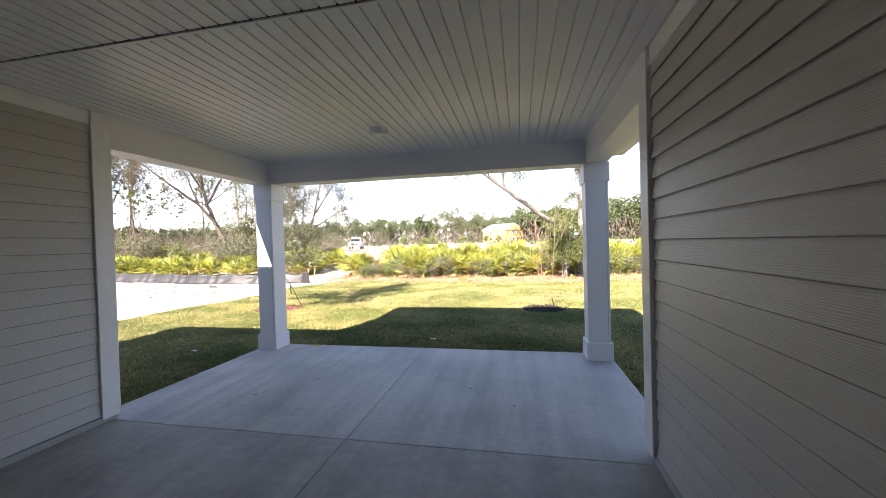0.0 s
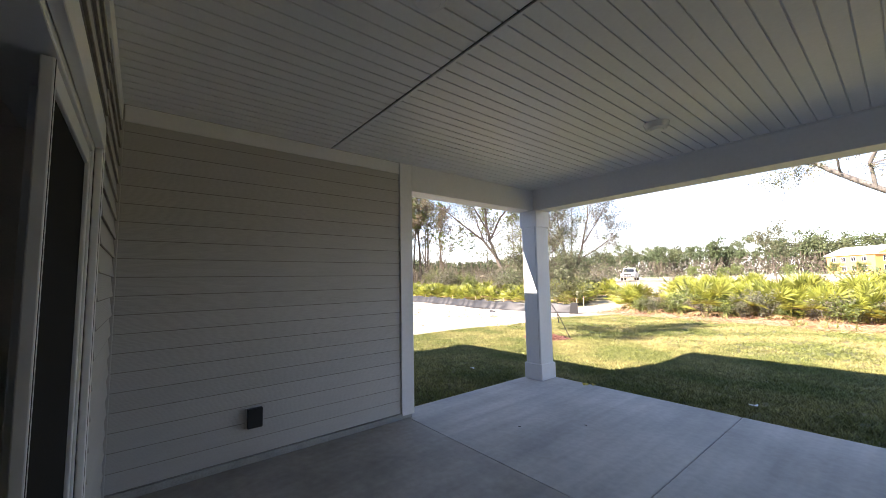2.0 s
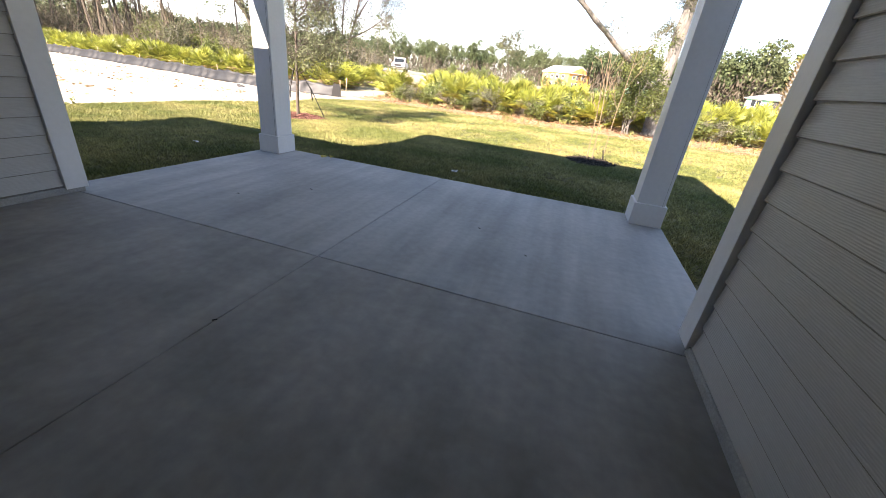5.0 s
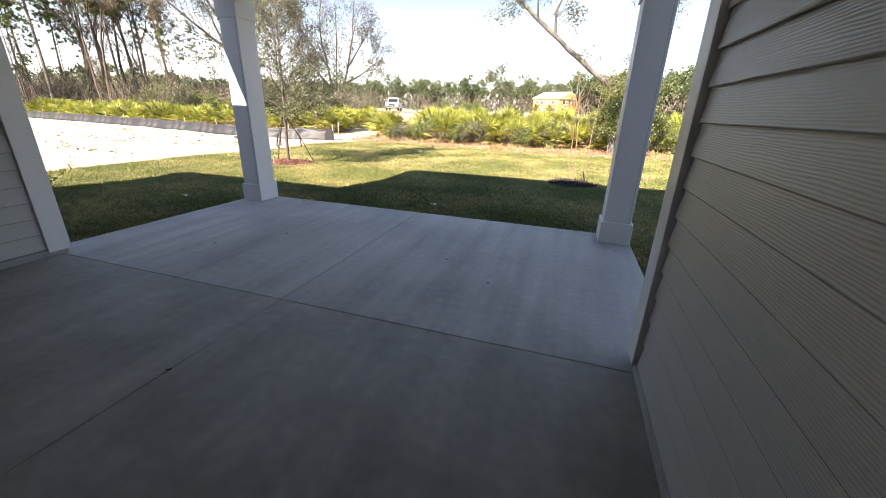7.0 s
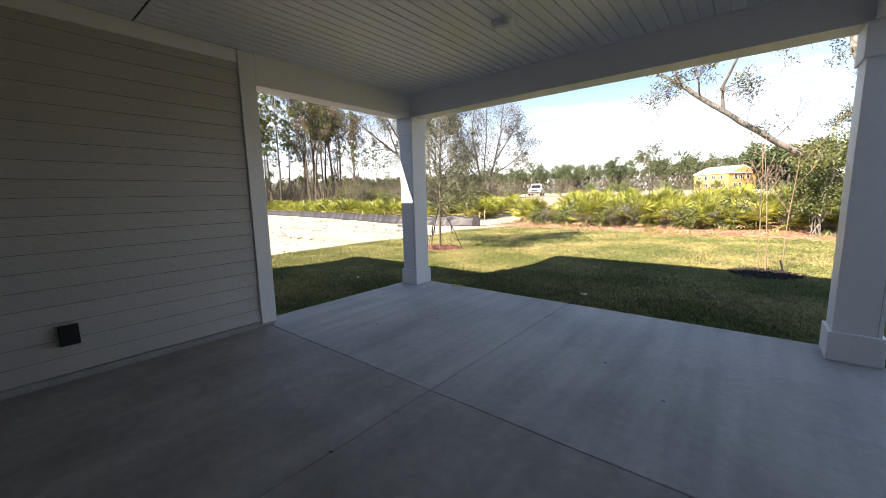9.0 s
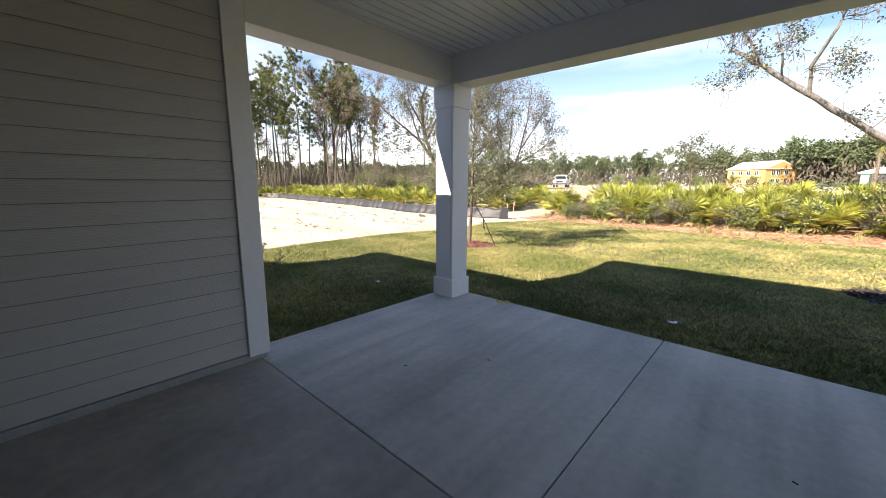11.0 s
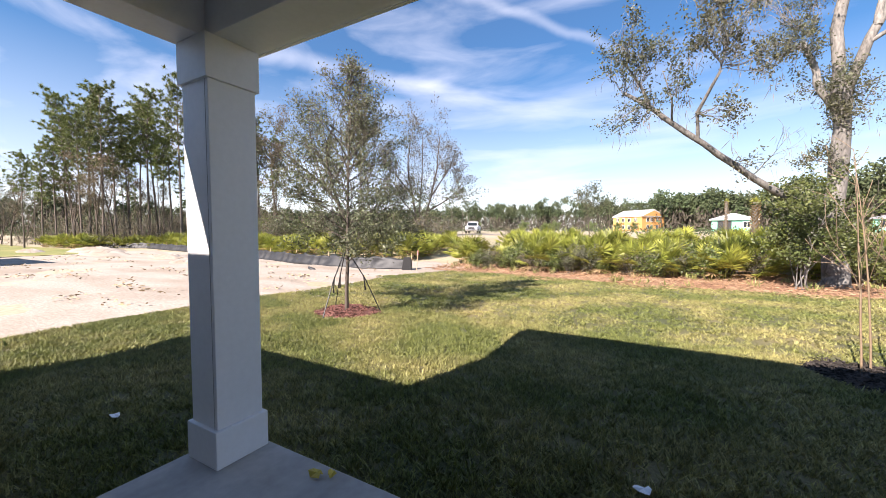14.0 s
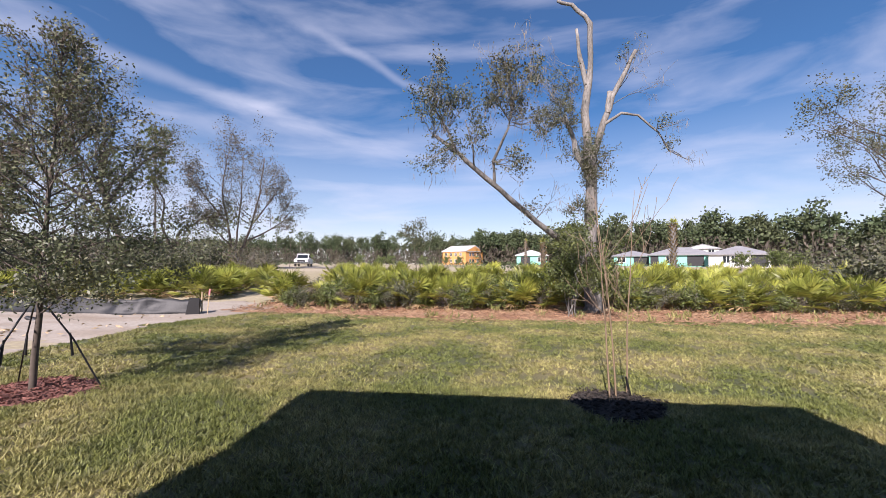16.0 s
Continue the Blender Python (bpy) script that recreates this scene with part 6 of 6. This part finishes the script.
def build_houses():
    g = "houses under construction across the field"
    build_house("two_storey_house", -2.9, 154.3, 50, 10.4, 12.4, 5.3, 2.3, SHEATH_ORANGE, ROOF_PALE, "unfinished two-storey house in bare orange sheathing",
                [("f", c, s, 1.0, 1.3) for c in (-2.6, -0.9, 1.8) for s in (0.9, 3.4)] + [("s", c, s, 1.0, 1.2) for c in (-4.2, -1.6, 1.0, 3.6) for s in (0.9, 3.4)], [], True, 0.4, 1.2, g)
    build_house("house", 18.2, 113.2, -7, 8.0, 8.0, 2.7, 1.5, SHEATH_GREEN, ROOF_PALE, "unfinished low house in mint green sheathing", [("f", 2.4, 0.9, 1.2, 1.2)], [("f", -1.6, 0.1, 2.6, 2.2)], False, 0.5, 1.35, g)
    build_house("house", 41.7, 102.0, -20, 8.6, 9.0, 2.5, 1.3, SHEATH_GREEN, ROOF_GREY, "unfinished low house in mint green sheathing", [("f", -2.6, 0.9, 1.6, 1.2)], [("f", 1.6, 0.1, 3.2, 2.1)], False, 0.5, 1.2, g)
    build_house("house", 48.6, 93.2, -27, 12.0, 9.0, 2.6, 1.7, SHEATH_GREEN, ROOF_GREY, "unfinished low house in mint green sheathing", [("f", -2.2, 0.8, 1.1, 1.4)], [("f", 2.6, 0.1, 3.0, 2.2), ("f", -5.0, 0.1, 1.6, 2.2)], False, 0.5, 1.2, g)
    build_house("house", 54.8, 84.0, -33, 9.4, 9.0, 2.6, 1.7, HOUSE_WHITE, ROOF_GREY, "new low white house with a grey roof", [("f", -1.9, 0.9, 1.0, 1.3), ("f", -0.6, 0.9, 1.0, 1.3)], [("f", 3.0, 0.1, 2.4, 2.2)], False, 0.5, 1.1, g)
    build_house("two_storey_house", 62.0, 108.8, -27, 7.0, 7.0, 4.6, 1.2, HOUSE_WHITE, ROOF_GREY, "new white two-storey house behind lower roofs", [("f", 1.8, 3.2, 1.2, 1.1)], [], True, 0.4, 1.2, g)
    build_house("house", -14.0, -6.0, 0, 10.0, 13.0, 2.75, 2.2, SIDING, SHINGLE, "neighbouring grey house beside the sand lot", [], [], False, 0.45, -0.1)
    # the house two lots away, with its columned porch
    o = build_house("porch_house", -29.5, -2.0, 0, 11.0, 9.5, 2.55, 2.2, SIDING, SHINGLE, "neighbouring house with a white columned porch", [], [], False, 0.3, -0.12)

    def add(nm, x0, x1, y0, y1, z0, z1, mat, lab=""):
        part(nm, block(x0 + 29.5, x1 + 29.5, y0 + 2, y1 + 2, z0 + 0.12, z1 + 0.12, 0.01), mat, o, lab)
    for cx, cy in ((-23.65, 5.95), (-24.6, 5.05), (-28.6, 5.95)):
        add("column", cx - 0.15, cx + 0.15, cy - 0.15, cy + 0.15, -0.05, 2.22, WHITE)
    add("beam", -28.9, -23.4, 5.75, 6.1, 2.2, 2.46, WHITE)
    add("beam", -23.8, -23.45, 2.75, 5.75, 2.2, 2.46, WHITE)
    add("porch_slab", -28.9, -23.3, 2.7, 6.2, -0.12, 0.0, CONCRETE)
    add("soffit", -29.1, -23.15, 2.7, 6.35, 2.46, 2.52, WHITE)
    bm = bmesh.new()
    vs = [bm.verts.new((x + 29.5, y + 2, z + 0.12)) for x, y, z in ((-29.2, 6.4, 2.53), (-23.1, 6.4, 2.53), (-23.1, 1.0, 2.53), (-29.2, 1.0, 2.53), (-27.0, 3.2, 3.75), (-25.3, 3.2, 3.75), (-25.3, 1.0, 3.9), (-27.0, 1.0, 3.9))]
    for q in ((0, 1, 5, 4), (1, 2, 6, 5), (3, 0, 4, 7), (4, 5, 6, 7), (3, 2, 1, 0)):
        bm.faces.new([vs[i] for i in q])
    part("porch_roof", bm, SHINGLE, o)
    # a further house of the same row
    p = build_house("porch_house", -52.0, 0.0, 0, 11.0, 12.0, 2.55, 2.0, SIDING, SHINGLE, "distant neighbouring house with white porch columns", [], [], False, 0.4, -0.12)
    for cx in (-5.0, 0.0, 5.2):
        part("column", block(cx - 0.15, cx + 0.15, 8.2, 8.5, 0, 2.3, 0.01), WHITE, p)
    part("beam", block(-5.4, 5.4, 6.1, 8.6, 2.3, 2.7, 0.01), WHITE, p)


def build_truck(x, y, rz):
    t = empty("pickup_truck", x, y, height(x, y), rz, label="white pickup truck parked on a sand track", category="truck")

    def hull(secs):
        return lofted([[(-w, yy, z0), (w, yy, z0), (w * 1.0, yy, (z0 + z1) / 2), (w * 0.93, yy, z1), (-w * 0.93, yy, z1), (-w, yy, (z0 + z1) / 2)] for yy, w, z0, z1 in secs])
    part("body", hull([(-2.75, 0.86, 0.5, 0.98), (-2.6, 0.97, 0.42, 1.10), (-1.3, 1.0, 0.40, 1.18), (0.9, 1.0, 0.40, 1.16), (2.7, 0.98, 0.45, 1.14), (2.8, 0.95, 0.5, 1.1)]), CAR_WHITE, t)
    part("cab", hull([(-1.35, 0.88, 1.15, 1.18), (-0.75, 0.84, 1.15, 1.80), (-0.5, 0.83, 1.15, 1.88), (0.75, 0.82, 1.15, 1.87), (0.95, 0.86, 1.15, 1.6), (1.0, 0.88, 1.15, 1.2)]), CAR_WHITE, t)
    part("windscreen", prism([(-1.30, 1.21), (-0.80, 1.76), (-0.78, 1.74), (-1.27, 1.20)], -0.74, 0.74, lambda u, v, w: (w, u - 0.03, v)), CAR_GLASS, t)
    for s in (-1, 1):
        part("side_window", block(s * 0.855 - 0.02, s * 0.855 + 0.02, -0.72, 0.7, 1.28, 1.70, 0.01), CAR_GLASS, t)
        part("headlight", block(s * 0.74 - 0.17, s * 0.74 + 0.17, -2.76, -2.66, 0.82, 1.0, 0.02), LAMP_CLEAR, t)
        part("mirror", block(s * 1.06 - 0.10, s * 1.06 + 0.10, -0.95, -0.86, 1.22, 1.45, 0.02), BLACK, t)
        for yy in (-1.75, 1.65):
            w = part("wheel", disc(0.38, 0.38, -0.12, 0.12, 24, m=pose(s * 0.90, yy, 0.38, 0, 90, 0)), TYRE, t)
            part("rim", disc(0.22, 0.22, -0.125, 0.125, 16, m=pose(s * 0.90, yy, 0.38, 0, 90, 0)), CHROME, w)
    part("grille", block(-0.55, 0.55, -2.785, -2.7, 0.70, 1.0, 0.02), GRILLE, t)
    part("bumper", block(-0.95, 0.95, -2.87, -2.7, 0.45, 0.65, 0.03), CHROME, t)


def build_field_things():
    rng = np.random.default_rng(44)
    # ridges of spoil on the lot
    for x, y, r, h in ((-33.0, 14.6, 2.2, 0.35), (-28.0, 13.5, 1.6, 0.25), (-22.0, 14.2, 1.2, 0.18), (-17, 12.8, 0.8, 0.10), (-36, 12, 1.2, 0.2)):
        V, F = [(0, 0, h)], []
        n, m = 26, 6
        for j in range(1, m + 1):
            for k in range(n):
                a = 6.2832 * k / n
                rr = r * j / m * (1 + 0.25 * noise.noise((x + math.cos(a) * 2, y + math.sin(a) * 2, 0.5)))
                V.append((rr * math.cos(a) * 1.5, rr * math.sin(a) * 0.7, h * (1 - (j / m) ** 1.5) + 0.05 * rng.normal(0, 1) * (j < m) - 0.02 * (j == m)))
        F = [(0, 1 + k, 1 + (k + 1) % n) for k in range(n)]
        for j in range(m - 1):
            F += [(1 + j * n + k, 1 + (j + 1) * n + k, 1 + (j + 1) * n + (k + 1) % n, 1 + j * n + (k + 1) % n) for k in range(n)]
        ob = tagged(raw("sand_mound", V, F, SAND, smooth=True), "low mound of pale churned sand", "mound", "mounds on the sand lot")
        ob.location = (x, y, height(x, y))
    # clods and roots strewn over the sand
    P = []
    for k in range(70):
        c = Vector((rng.uniform(-30, -6), rng.uniform(4, 15), 0))
        c.z = height(c.x, c.y) + 0.02
        ln = rng.uniform(0.2, 1.0)
        P += [c + Vector((rng.normal(0, ln), rng.normal(0, 0.12), abs(rng.normal(0, 0.015)))) for i in range(14)]
    tagged(raw("sand_debris", *leaf_mesh(P, 0.12, rng, 0.4, 0.01, 0.0, 0.15), STAKE), "scattered roots and clods on the sand", "debris", kind="stuff")
    V, F = [], []
    pts = wander(rng, Vector((-9.6, 13.6, height(0, 0) + 0.06)), Vector((1, 0.25, 0)), 1.8, 7, 0.25, 0.0)
    tube(V, F, pts, [0.05, 0.08, 0.07, 0.05, 0.09, 0.06, 0.05, 0.02], 6)
    tagged(raw("torn_fabric", V, F, FABRIC, smooth=True), "torn strip of black fabric on the sand", "fabric")
    # pale track and spoil in the field beyond the palmettos
    for x, y, w, d in ((-14, 50, 9, 2.0), (6, 72, 16, 2.2), (25, 80, 14, 2), (-30, 55, 10, 1.5), (-4, 98, 22, 3.0)):
        n = 30
        V = [(x, y, height(x, y) + 0.05)] + [(x + w * math.cos(6.2832 * k / n) * rng.uniform(0.8, 1.1), y + d * math.sin(6.2832 * k / n) * rng.uniform(0.8, 1.1), height(x, y + d * math.sin(6.2832 * k / n)) + 0.02) for k in range(n)]
        tagged(raw("ground_sand_patch", V, [(0, 1 + k, 1 + (k + 1) % n) for k in range(n)], SAND), "bare pale sand track across the field", "ground", kind="structure")


build_silt_fence()
build_condenser(-4.02, 3.02, -22, height(0, 0) + 0.03, "grey metal condenser unit on a pad in mulch")
build_condenser(-21.3, 3.9, 0, height(0, 0) + 0.02, "distant grey condenser unit beside the porch")
build_small_yard_things()
build_houses()
build_truck(-23.3, 58.5, 18)
build_field_things()
sheet("lawn_neighbour", lambda x, y: y > 6.6 and x < -30 and y < 14 - 0.02 * x, -90, -24, 6.4, 16, 0.5, 0.02, TURF_FAR, "neighbouring green lawn", "lawn", 0.01, 1.0)
